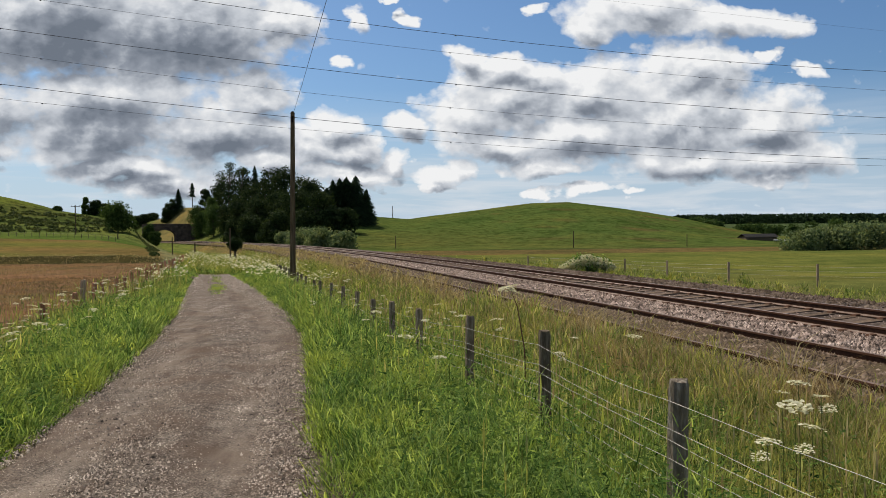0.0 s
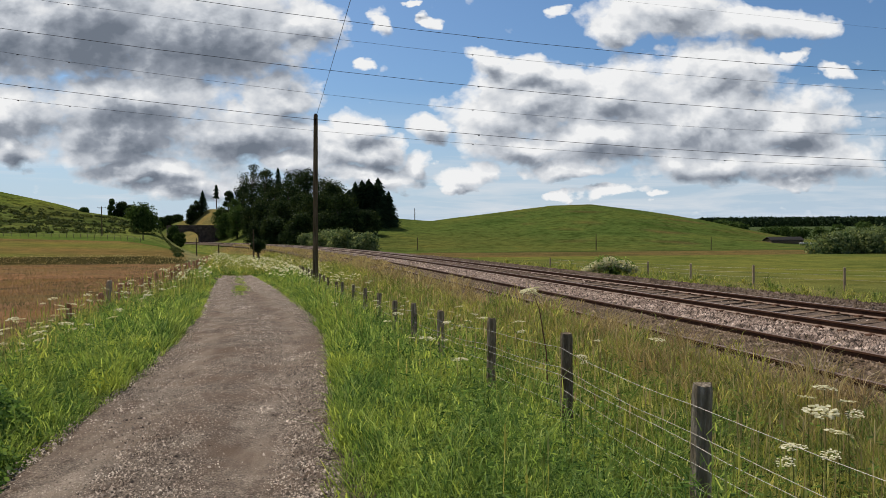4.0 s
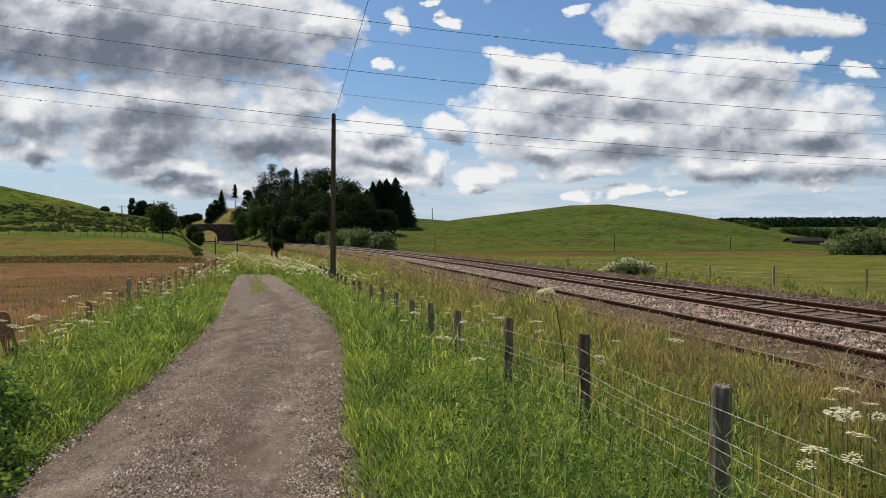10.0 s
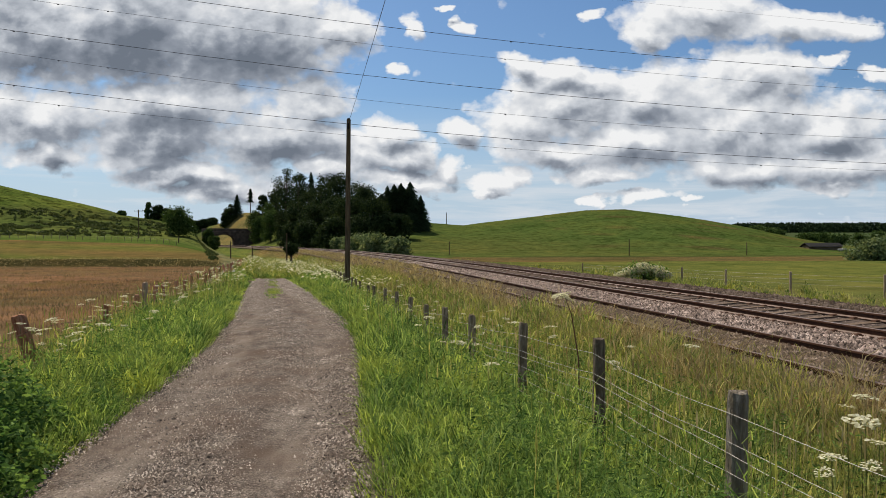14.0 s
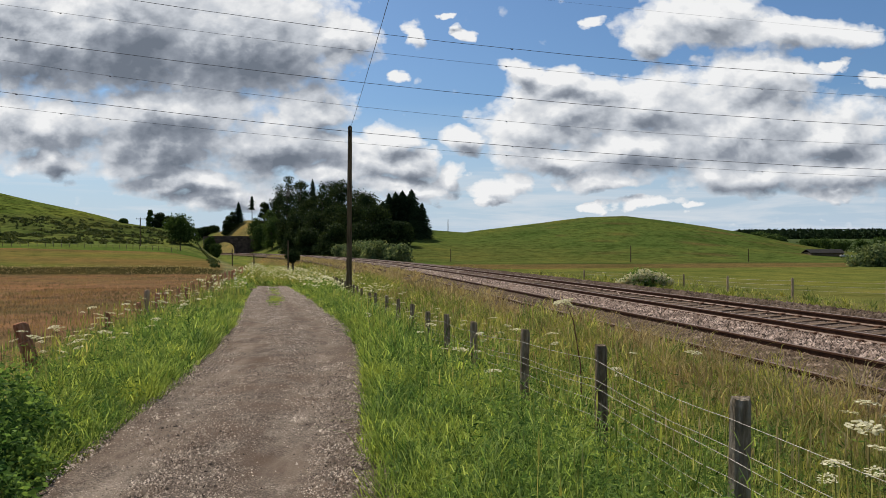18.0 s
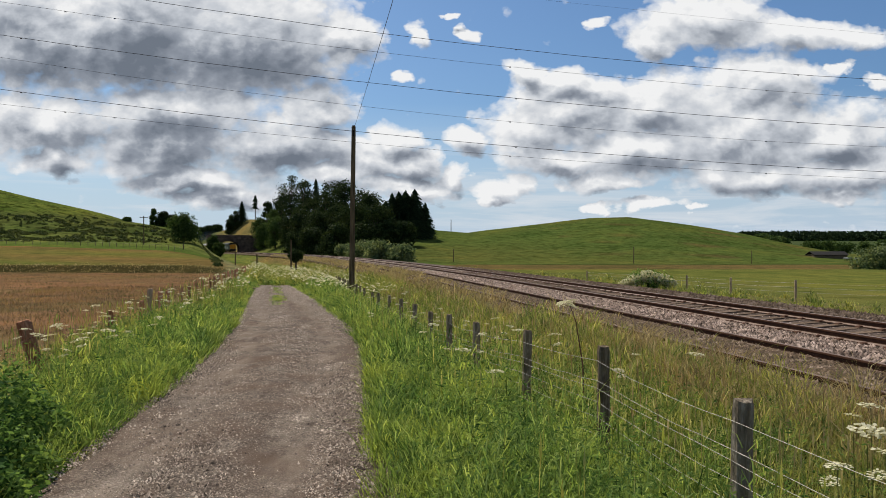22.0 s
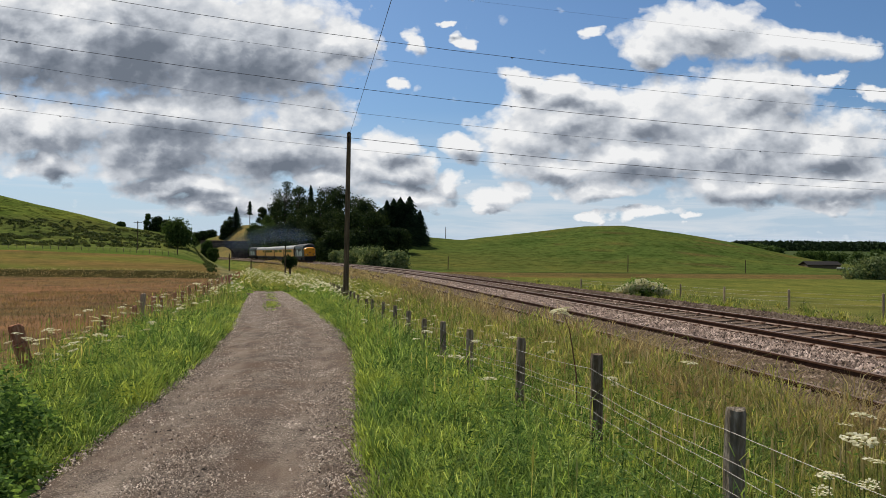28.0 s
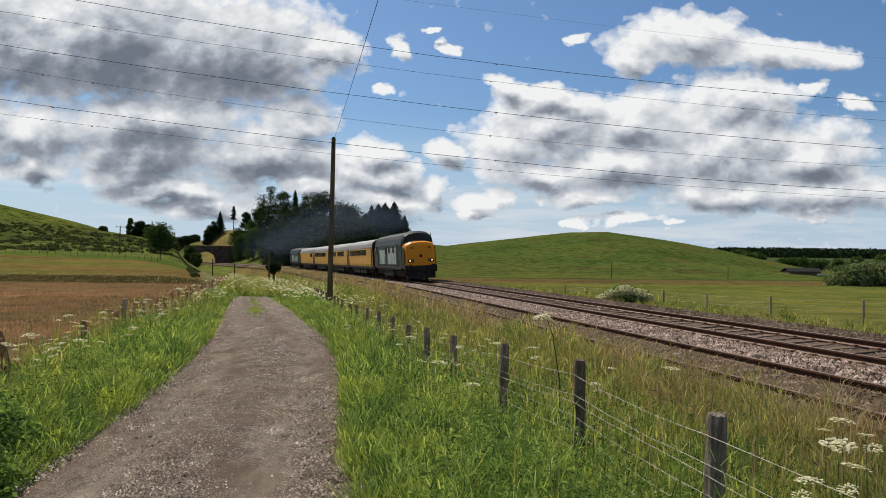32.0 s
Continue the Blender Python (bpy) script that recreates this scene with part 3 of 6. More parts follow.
def on_track(y, side, z):
    """The point side metres across from the line's middle."""
    s = track_slope(y)
    n = np.sqrt(1 + s * s)
    return np.stack([track_x(y) + side / n, np.asarray(y, float) - side * s / n * 1.0, np.broadcast_to(z, np.shape(y)) * 1.0], -1)


def ease(a):
    a = np.clip(a, 0, 1)
    return a * a * (3 - 2 * a)


LEVELS_Y, LEVELS_Z = [-300, 4, 20, 50, 100, 150, 220, 330, 420, 600], [0, 0, -0.2, -0.72, -1.35, -1.9, -2.3, -1.2, 0, 4]


def bed(y):
    return np.interp(y, LEVELS_Y, LEVELS_Z)


def wave(x, y, w, seed):
    """Cheap rolling unevenness."""
    r = np.random.default_rng(seed)
    out = np.zeros(np.broadcast(x, y).shape)
    for _ in range(7):
        a, p = r.uniform(0, 2 * np.pi), r.uniform(0, 6.28)
        k = 2 * np.pi / (w * r.uniform(0.6, 1.7))
        out = out + np.sin(k * (np.cos(a) * x + np.sin(a) * y) + p)
    return out / 7


def land(x, y):
    """Height of the ground."""
    x, y = np.broadcast_arrays(np.asarray(x, float), np.asarray(y, float))
    L = across(x, y)
    path = bed(y)
    fence = path - 0.36 - 0.3 * np.clip((y - 8) / 30, 0, 1)
    low = np.clip((y - 60) / 60, 0, 1)
    # left: hay field, bank, sloping pasture, hill
    rise = np.clip((-x - 38) / 48, 0, 1)
    field = np.interp(y, [0, 20, 85, 130, 400], [-0.38, -0.45, -0.95, -1.2, -1.2])
    kerb = np.interp(y, [0, 20, 60, 120, 220, 330], [-0.2, -0.33, -0.42, -1.1, -1.9, -1.2])
    bank = ease((y - 84.5 - 0.02 * x) / 2.5) * 0.75 * np.clip((-L - 16) / 6, 0, 1)
    up170 = 0.7 + rise * 1.7
    pasture = field + bank
    pasture = np.where(y > 88, pasture + (up170 - pasture) * np.clip((y - 88) / 82, 0, 1), pasture)
    crest = np.interp(-x, [30, 60, 85, 94, 103, 109, 119, 125, 135, 145, 155, 200, 300, 700], [-1, 1.5, 4.8, 6.9, 9.2, 10.0, 11.4, 13.2, 15.8, 18.3, 20.5, 30, 45, 60])
    crest = crest - 0.085 * np.clip(y - 292, 0, 260)
    left = pasture + (crest - pasture) * ease((y - 172) / 120) * (y > 172)
    left = left + wave(x, y, 30, 3) * 0.35 * np.clip((y - 150) / 60, 0, 1)
    # right: low field, then the rounded hill and the wooded knoll
    flat = -1.05 - 0.35 * np.clip((y - 40) / 120, 0, 1)
    far_side = 0.12 * np.maximum(x, 0) + 0.005 * np.maximum(x - 40, 0) ** 2
    top = np.interp(x, [-400, -160, -120, -60, -15, 5, 28, 50, 64, 80, 96, 108, 124, 142, 160, 200, 600],
                    [15, 15, 14, 10, 9, 7.6, 10.4, 13.2, 13.6, 12.0, 10.4, 8.6, 5.2, 1.0, -0.8, -1.2, -1.2])
    back = np.clip((y - 320) / 500, 0, 1)
    right = flat + (top - flat) * ease((y - 160 - far_side) / 140) - 7 * back
    right = right + 6.5 * np.exp(-((x + 116) / 48) ** 2 - ((y - 450) / 50) ** 2)
    right = right + wave(x, y, 26, 5) * 0.3 * np.clip((y - 165) / 50, 0, 1)
    right = right + ease((y - 700) / 900) * np.clip((x + 50) / 300, 0, 1) * 26
    left = left + 3 * np.clip((y - 500) / 600, 0, 1)
    # the railway's own bench
    knots = [-17, -15.4, -13.6, -13.1, -10.7, -10.1, -8.6, -6.3, -5.3, -4.6, 2.4, 3.4, 5.0, 10.0]
    shelf = [left, kerb, path - 0.06, path - 0.03, path - 0.03, path - 0.06, fence, -0.5 + 0.35 * (fence + 0.36),
             -0.42, -0.36, -0.36, -0.42, -0.8, right]
    z = np.where(L <= -17, left, right)
    for a, b, za, zb in zip(knots, knots[1:], shelf, shelf[1:]):
        k = (L - a) / (b - a)
        z = np.where((L > a) & (L <= b), za + (zb - za) * ease(k), z)
    # gentle shoulders where the hills meet the line
    wide = np.clip((L - 4.5) / 26, 0, 1)
    z = np.where((L > 5.0), -0.8 + (right + 0.8) * np.where(y > 150, ease(wide), ease((L - 5) / 5)), z)
    wl = np.clip((-L - 15.4) / (2 + 15 * np.clip((y - 95) / 60, 0, 1) * (1 - 0.55 * np.clip((y - 190) / 70, 0, 1))), 0, 1)
    z = np.where((L < -15.4) & (y > 95), kerb + (left - kerb) * ease(wl), z)
    return z + wave(x, y, 3.5, 9) * 0.035 * (np.abs(L + 11.9) > 1.4)


def path_mid(y):
    return np.interp(y, [-12, 0, 5.4, 8, 11, 14.5, 19, 24, 30, 40, 54], [-1.5, -1.5, -1.74, -2.02, -2.44, -3.06, -4.02, -5.14, -6.5, -8.8, -12.0])


def path_left(y):
    return path_mid(y) - np.interp(y, [0, 6, 8.5, 13.7, 21.8, 37, 45, 54], [1.18, 1.18, 1.2, 1.24, 1.1, 1.16, 1.12, 0.9])


def path_right(y):
    return path_mid(y) + np.interp(y, [0, 6, 8.6, 14, 17.8, 22, 32, 47, 54], [1.17, 1.17, 1.19, 1.4, 1.5, 1.5, 1.38, 1.06, 0.8])


def beside(x, y):
    """Metres outside the gravel."""
    return np.maximum(path_left(y) - x, x - path_right(y))


def steps(stops):
    out = []
    for a, b, d in stops:
        out += list(np.arange(a, b, d))
    return np.array(out + [stops[-1][1]])


def build_ground():
    ys = np.concatenate([steps([(-260, -20, 12), (-20, 0, 1.5), (0, 60, 0.5), (60, 84, 1.0), (84, 90, 0.4), (90, 180, 1.5), (180, 360, 3), (360, 600, 8), (600, 1500, 40), (1500, 4300, 200)])])
    xs = np.concatenate([steps([(-3400, -900, 250), (-900, -300, 30), (-300, -120, 5), (-120, -60, 2.0), (-60, -30, 1.0), (-30, 24, 0.6), (24, 150, 2), (150, 320, 6), (320, 1000, 40), (1000, 3400, 240)])])
    gx, gy = np.meshgrid(xs, ys)
    gz = land(gx, gy)
    verts = np.stack([gx, gy, gz], -1).reshape(-1, 3)
    nx, ny = len(xs), len(ys)
    i = (np.arange(ny - 1)[:, None] * nx + np.arange(nx - 1)[None, :]).ravel()
    me = mesh_of("ground", verts, np.stack([i, i + 1, i + nx + 1, i + nx], 1), M_LAND, True)
    x, y, z = verts.T
    L = across(x, y)
    col = np.empty((len(x), 3))
    col[:] = (0.062, 0.089, 0.022)                                   # pasture green
    n1, n2, n3 = wave(x, y, 45, 11), wave(x, y, 16, 12), wave(x, y, 90, 13)

    def lay(mask, c, soft=1.0):
        m = np.clip(np.asarray(mask, float), 0, 1)[:, None] * soft
        col[:] = col * (1 - m) + np.array(c) * m

    verge = (L > -17.5) & (L < 12)
    lay(verge, (0.10, 0.12, 0.03))
    # soil under the near verge grass darkened to deepen the shade between blades
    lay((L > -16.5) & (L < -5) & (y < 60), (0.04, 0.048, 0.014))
    lay((beside(x, y) < 0.3) & (y < 53), (0.15, 0.12, 0.085))
    lay((L > -8.4) & (L < -5) & (y >= 50) & (y < 250), (0.13, 0.105, 0.04))
    lay((L <= -16.0) & (y < 85.5), (0.15, 0.09, 0.05))                  # seeding hay field
    lay((L <= -16.0) & (y < 85.5) & (n2 > 0.1), (0.125, 0.092, 0.045), 0.6)
    lay((L <= -16.0) & (y >= 84.2 + 0.02 * x) & (y < 87.8 + 0.02 * x), (0.05, 0.043, 0.017))   # rough bank
    lay((L <= -16.0) & (y >= 87.8) & (y < 172), (0.095, 0.10, 0.026))
    lay(np.where((L <= -16.0) & (y >= 87.8) & (y < 165), np.clip(n1 * 2 + 0.5, 0, 1), 0), (0.14, 0.085, 0.036), 0.75)
    lay((L <= -16.0) & (y >= 160) & (y < 200), (0.065, 0.095, 0.021))
    lay(np.where((L <= -17) & (y > 180), np.clip((y - 180) / 20, 0, 1), 0), (0.10, 0.122, 0.032))
    lay(np.where((L <= -20) & (y > 205) & (x < -88), np.clip((n2 + n1) * 2.4 + 0.85, 0, 1), 0) * np.clip((z - 4) / 3, 0, 1) * np.clip((14.5 - z) / 3, 0, 1),
        (0.04, 0.052, 0.016), 0.6)                                          # rushes on the left hill
    lay((L <= -20) & (z > 13), (0.085, 0.112, 0.022), 0.8)
    right = (L > 9)
    lay(right & (y < 150), (0.094, 0.104, 0.026))
    lay(right & (y > 20) & (L < 24) & (y < 95), (0.095, 0.10, 0.03), 0.8)
    lay((L > 2.6) & (L < 15) & (y < 95), (0.115, 0.108, 0.04), 0.9)
    lay(right & (y > 112 + 0.12 * np.maximum(x, 0)) & (y < 150 + 0.1 * np.maximum(x, 0)) & (x > -20), (0.10, 0.07, 0.03), 0.85)   # ploughed strip
    lay(right & (y > 152 + 0.12 * np.maximum(x, 0)) & (y < 160 + 0.12 * np.maximum(x, 0)), (0.05, 0.055, 0.02), 0.8)
    lay(np.where(right & (y > 165), np.clip(n3 * 1.5 + 0.3, 0, 1), 0), (0.085, 0.085, 0.024), 0.6)
    lay(np.where(right & (y > 190) & (x > 62) & (x < 130), np.clip(n2 * 3 - 0.6, 0, 1), 0), (0.075, 0.075, 0.028), 0.7)
    lay(np.where(right & (y > 180) & (x > 30), np.clip(n2 * 2 - 0.4, 0, 1), 0), (0.095, 0.07, 0.027), 0.7)
    lay(np.where((L > 3) & (y > 380), 1.6 * np.exp(-((x + 114) / 30) ** 2), 0), (0.16, 0.132, 0.05))
    lane = np.interp(y, [85, 134, 230, 330], [-17.6, -20.4, -20.7, -20.7])
    lay((np.abs(L - lane) < 1.1) & (y > 80) & (y < 330), (0.15, 0.145, 0.075), 0.75)           # farm lane
    lay(y > 900, (0.05, 0.07, 0.03))
    rough = np.where(L > 9, 0.4 * np.clip((y - 160) / 30, 0, 1), np.where(L < -18, np.clip((y - 185) / 30, 0, 1) * 1.0, 0)) * (y < 700)
    ra = me.attributes.new("rough", "FLOAT", "POINT")
    ra.data.foreach_set("value", rough.astype(np.float32))
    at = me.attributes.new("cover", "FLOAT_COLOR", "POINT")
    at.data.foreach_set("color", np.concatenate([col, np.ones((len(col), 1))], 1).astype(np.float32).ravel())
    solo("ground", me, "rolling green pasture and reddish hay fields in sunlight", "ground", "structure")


build_ground()


# ---- the gravel track ----
def build_path():
    ys = np.arange(-9, 53.01, 0.4)
    n = 15
    rows = []
    for y in ys:
        end = np.clip((53 - y) / 2, 0.8, 1)
        wob_l, wob_r = 0.05 * math.sin(y * 1.3) + 0.03 * math.sin(y * 2.9 + 1), 0.03 * math.sin(y * 1.1 + 2)
        xl = path_mid(y) - (path_mid(y) - path_left(y)) * end - 0.06 + wob_l
        xr = path_mid(y) + (path_right(y) - path_mid(y)) * end + 0.06 + wob_r
        row = []
        for k in range(n):
            f = k / (n - 1)
            x = xl + (xr - xl) * f
            rut = -0.03 * (math.exp(-((f - 0.27) / 0.1) ** 2) + math.exp(-((f - 0.75) / 0.1) ** 2)) + 0.02 * math.exp(-((f - 0.5) / 0.12) ** 2)
            lip = -0.10 if k in (0, n - 1) else 0.0
            row.append((x, y, float(bed(y)) + 0.02 + rut + lip + 0.006 * math.sin(x * 4 + y * 1.1)))
        rows.append(row)
    me = data_of("path", strip(rows), M_GRAVEL)
    # pale dust where wheels run, dark crumbled stone between and beside
    f = np.arange(len(me.vertices)) % n / (n - 1)
    y = np.repeat(ys, n)[:len(f)]
    worn = np.exp(-((f - 0.2) / 0.11) ** 2) + 0.75 * np.exp(-((f - 0.74) / 0.1) ** 2) + 0.3 * np.exp(-((f - 0.47) / 0.05) ** 2)
    me.attributes.new("worn", "FLOAT", "POINT").data.foreach_set("value", (worn * np.clip(1.15 - y / 60, 0.4, 1)).astype(np.float32))
    road = solo("path", me, "rutted grey-brown gravel farm track between grass verges", "track", "structure")
    # loose stones
    cnt = 125000
    y = 3.2 + 49 * rng.random(cnt) ** 2.0
    f = rng.random(cnt)
    # fewer in the two worn wheel tracks
    worn = np.exp(-((f - 0.2) / 0.12) ** 2) + 0.7 * np.exp(-((f - 0.52) / 0.13) ** 2) + 0.25 * wave(path_mid(y) + 2.4 * f, y * 0.3, 0.5, 61)
    keep = rng.random(cnt) > 0.6 * worn
    y, f = y[keep], f[keep]
    cnt = len(y)
    x = path_left(y) - 0.03 + (path_right(y) - path_left(y) + 0.06) * f
    rut = -0.03 * (np.exp(-((f - 0.27) / 0.1) ** 2) + np.exp(-((f - 0.75) / 0.1) ** 2)) + 0.02 * np.exp(-((f - 0.5) / 0.12) ** 2)
    z = bed(y) + 0.022 + rut
    size = (0.0032 + 0.0036 * rng.random(cnt) + 0.010 * rng.random(cnt) ** 16) * (1 + y / 55)
    me = stones("loose_gravel", np.stack([x, y, z], 1), size, M_STONE)
    tagged(part("loose_gravel", me, None, road, "loose grey stones"), kind="stuff")


OCTA_V = np.array([(1.15, 0, -0.45), (0, 1.15, -0.45), (-1.15, 0, -0.45), (0, -1.15, -0.45), (0, 0, 0.9)], float)
OCTA_F = np.array([(0, 1, 4), (1, 2, 4), (2, 3, 4), (3, 0, 4)])     # their undersides are sunk


def stones(name, centres, sizes, material):
    """Many chipped stones in one mesh."""
    n = len(centres)
    v = OCTA_V[None] * (0.65 + 0.7 * rng.random((n, 5, 1))) + rng.normal(0, 0.22, (n, 5, 3))
    a = rng.random(n) * 6.283
    c, s = np.cos(a)[:, None], np.sin(a)[:, None]
    v = np.stack([v[:, :, 0] * c - v[:, :, 1] * s, v[:, :, 0] * s + v[:, :, 1] * c, v[:, :, 2] * 1.0], -1)
    v = v * sizes[:, None, None] + centres[:, None, :]
    f = OCTA_F[None] + (np.arange(n) * 5)[:, None, None]
    return mesh_of(name, v.reshape(-1, 3), f.reshape(-1, 3), material)


build_path()


# ---- the railway ----
RAILS = [(-4.35, -0.11), (-2.85, -0.07), (-0.752, -0.01), (0.752, 0.09)]      # side and head height of each rail


def rail_profile():
    """Half-inch steps of a flat-bottom rail, head at z = 0, x across."""
    right = [(0.035, -0.004), (0.036, -0.035), (0.012, -0.05), (0.010, -0.12), (0.066, -0.145), (0.066, -0.159)]
    return [(0.028, 0.0)] + right + [(-x, z) for x, z in reversed(right)] + [(-0.028, 0.0)]


def track_stations():
    return steps([(-14, 70, 1.0), (70, 200, 3.0), (200, 520, 8.0), (520, 1150, 20.0)])


def build_railway():
    ys = track_stations()
    prof = rail_profile()
    # ballast bed of both tracks
    cross = [(-5.9, -0.62), (-5.2, -0.36), (-4.6, -0.225), (-4.4, -0.205), (-3.0, -0.2), (-2.7, -0.19), (-2.2, -0.17), (-1.5, -0.19),
             (-1.0, -0.195), (0.0, -0.145), (1.0, -0.072), (1.6, 0.0), (2.2, 0.06), (2.8, -0.05), (3.5, -0.4), (4.0, -0.9)]
    mid_prof = [c for c in cross if c[0] >= -2.75]
    dirt_prof = [c for c in cross if c[0] <= -2.65]
    for name, profile, material, label in (("ballast_bed", mid_prof, M_BALLAST, "pale grey and pink crushed stone ballast under the main line"),
                                           ("track_bed", dirt_prof, M_DIRT, "dark weedy spent ballast under the disused line")):
        rows = [[tuple(on_track(np.array(y), s, z + 0.015 * math.sin(3.1 * y + 9 * s))) for s, z in profile] for y in ys]
        solo(name, data_of(name, strip(rows), material), label, "ballast", "structure")
    for name, which, label in (("railway_line", (2, 3), "running railway line with rusty rails on worn sleepers"),
                               ("disused_line", (0, 1), "disused railway line sunk into dry weeds")):
        line = thing(name, label, "railway track", kind="structure")
        for k in which:
            side, z = RAILS[k]
            bm = strip([[tuple(on_track(np.array(y), side + px, z + pz)) for px, pz in prof] for y in ys], close=True)
            for f in bm.faces:
                c = f.calc_center_median()
                f.material_index = 1 if abs(f.normal.z) > 0.8 and f.normal.z > 0 and len(f.verts) == 4 and f.calc_area() < 1.2 else 0
            part("rail", data_of("rail", bm, [M_RAIL, M_RAIL_HEAD if k > 1 else M_RAIL_OLD]), None, line)
        lines.append(line)
    # sleepers and chairs of the running line
    sleeper = data_of("sleeper", box(2.6, 0.25, 0.14, bevel=0.015), M_SLEEPER)
    chair = data_of("chair", box(0.36, 0.19, 0.05, bevel=0.012, taper=0.75), M_RAIL)
    y = 2.0
    tilt = math.degrees(math.atan(0.1 / 1.504))
    while y < 160:
        s = float(track_slope(y))
        p = on_track(np.array(y), 0.0, 0.04 - 0.165 - 0.068)
        at = pose(p[0], p[1], p[2] + 0.012 * rng.random(), 0, -tilt, math.degrees(math.atan(-s)))
        ob = part("sleeper", sleeper, None, lines[0], at=at)
        if y < 60:
            for side, z in RAILS[2:]:
                q = on_track(np.array(y), side, z - 0.15)
                part("chair", chair, None, lines[0], at=pose(q[0], q[1], q[2], 0, -tilt, math.degrees(math.atan(-s))))
        y += 0.70 / math.sqrt(1 + s * s)
    # stones
    cnt = 48000
    y = 8 + 62 * rng.random(cnt) ** 1.6
    kind = rng.random(cnt)
    side = np.where(kind < 0.55, -2.75 + 1.95 * rng.random(cnt), np.where(kind < 0.82, 0.95 + 2.5 * rng.random(cnt), -0.75 + 1.5 * rng.random(cnt)))
    z = np.interp(side, [c[0] for c in cross], [c[1] for c in cross]) + 0.012 - 0.03 * (np.abs(side) < 0.8)
    mound = 0.035 * np.exp(-((side + 1.9) / 0.5) ** 2)
    size = (0.015 + 0.018 * rng.random(cnt)) * (1 + y / 80)
    pts = on_track(y, side, z + mound)
    far = side > 0.9
    tagged(part("ballast_stones", stones("ballast_stones", pts[~far], size[~far], M_BALLAST_STONE), None, lines[0], "pale crushed stone"), kind="stuff")
    tagged(part("shoulder_stones", stones("shoulder_stones", pts[far], size[far] * 1.2, M_SHOULDER), None, lines[0], "dark brown crushed stone"), kind="stuff")
    cnt = 12000
    y = 8 + 40 * rng.random(cnt) ** 1.5
    side = -5.6 + 2.8 * rng.random(cnt)
    z = np.interp(side, [c[0] for c in cross], [c[1] for c in cross]) + 0.01
    tagged(part("spent_stones", stones("spent_stones", on_track(y, side, z), 0.015 + 0.02 * rng.random(cnt), M_SPENT), None, lines[1], "dirty scattered stones"), kind="stuff")


lines = []
build_railway()


# ---- fences ----
def post_mesh(name, width, height, material, round_top=False, seed=0, square=True):
    r = random.Random(seed)
    bm = bmesh.new()
    sides = 8
    rings = []
    for i, f in enumerate((0, 0.3, 0.6, 0.85, 0.97, 1.0)):
        k = (1.0 - 0.06 * f) * (0.86 if f == 1.0 else 1.0)
        ring = []
        for j in range(sides):
            a = 2 * math.pi * (j + 0.5) / sides
            rad = width / 2 * k * (1.12 if square and j % 1 == 0 else 1.0) * (1 + r.uniform(-0.06, 0.06))
            cx, cy = math.cos(a), math.sin(a)
            if square:
                m = max(abs(cx), abs(cy))
                cx, cy = cx / m * 0.92, cy / m * 0.92
            ring.append(bm.verts.new((cx * rad, cy * rad, height * f + (r.uniform(-0.012, 0.012) if f > 0.9 else 0))))
        rings.append(ring)
    for a, b in zip(rings, rings[1:]):
        for k in range(sides):
            bm.faces.new((a[k], a[(k + 1) % sides], b[(k + 1) % sides], b[k]))
    bm.faces.new(rings[-1])
    bm.faces.new(list(reversed(rings[0])))
    return data_of(name, bm, material)


def sagging(a, b, sag, n=7, wobble=0.0, seed=0):
    r = random.Random(seed)
    a, b = Vector(a), Vector(b)
    return [a.lerp(b, i / n) + Vector((0, 0, -sag * 4 * (i / n) * (1 - i / n) + (r.uniform(-wobble, wobble) if 0 < i < n else 0))) for i in range(n + 1)]


def fence_right_x(y):
    return 2.77 - 0.193 * y


def build_right_fence():
    fence = thing("wire_fence", "stock fence of grey weathered posts and slack wires", "fence")
    # place along the line, height of the top
    tops_y, tops_z = [-10, 5.1, 7.3, 9.9, 12.6, 14.7, 17.1, 19.4, 21.9, 27.7, 30.2, 34, 60], [0.75, 0.71, 0.77, 0.65, 0.5, 0.45, 0.31, 0.31, 0.28, 0.13, 0.0, -0.02, -0.35]
    places = [-4.9, -2.3, 0.2, 2.65, 5.08, 7.34, 9.86, 12.57, 14.73, 17.08, 19.42, 21.89, 24.8, 27.7, 30.23, 33.84, 36.4, 38.9, 43.2, 45.6, 48.1, 50.5, 53, 55.5, 58]
    tips = []
    kinds = [post_mesh("post", 0.105, 1.6, M_POST, seed=i) for i in range(4)]
    big = post_mesh("post", 0.128, 1.6, M_POST_GREY, seed=9)
    r = random.Random(3)
    for i, y in enumerate(places):
        x, z = fence_right_x(y), float(np.interp(y, tops_y, tops_z))
        near = abs(y - 5.08) < 0.1
        part("post", big if near else kinds[i % 4], None, fence,
             at=pose(x, y, z - 1.6, r.uniform(-1.5, 1.5), r.uniform(-1.5, 1.5), 20 if near else r.uniform(0, 90)))
        tips.append((x, y, z))
    for w, drop in enumerate((0.13, 0.31, 0.38, 0.50, 0.64, 0.80)):
        bm = bmesh.new()
        run = []
        for i, (a, b) in enumerate(zip(tips, tips[1:])):
            off = Vector((-0.062, -0.02, -drop))
            run += sagging(Vector(a) + off, Vector(b) + off, 0.012 + 0.02 * r.random(), 6, 0.006, seed=w * 50 + i)[1 if run else 0:]
        tube(run, 0.0018, 4, bm, False)
        part("wire", data_of("wire", bm, M_WIRE), None, fence)


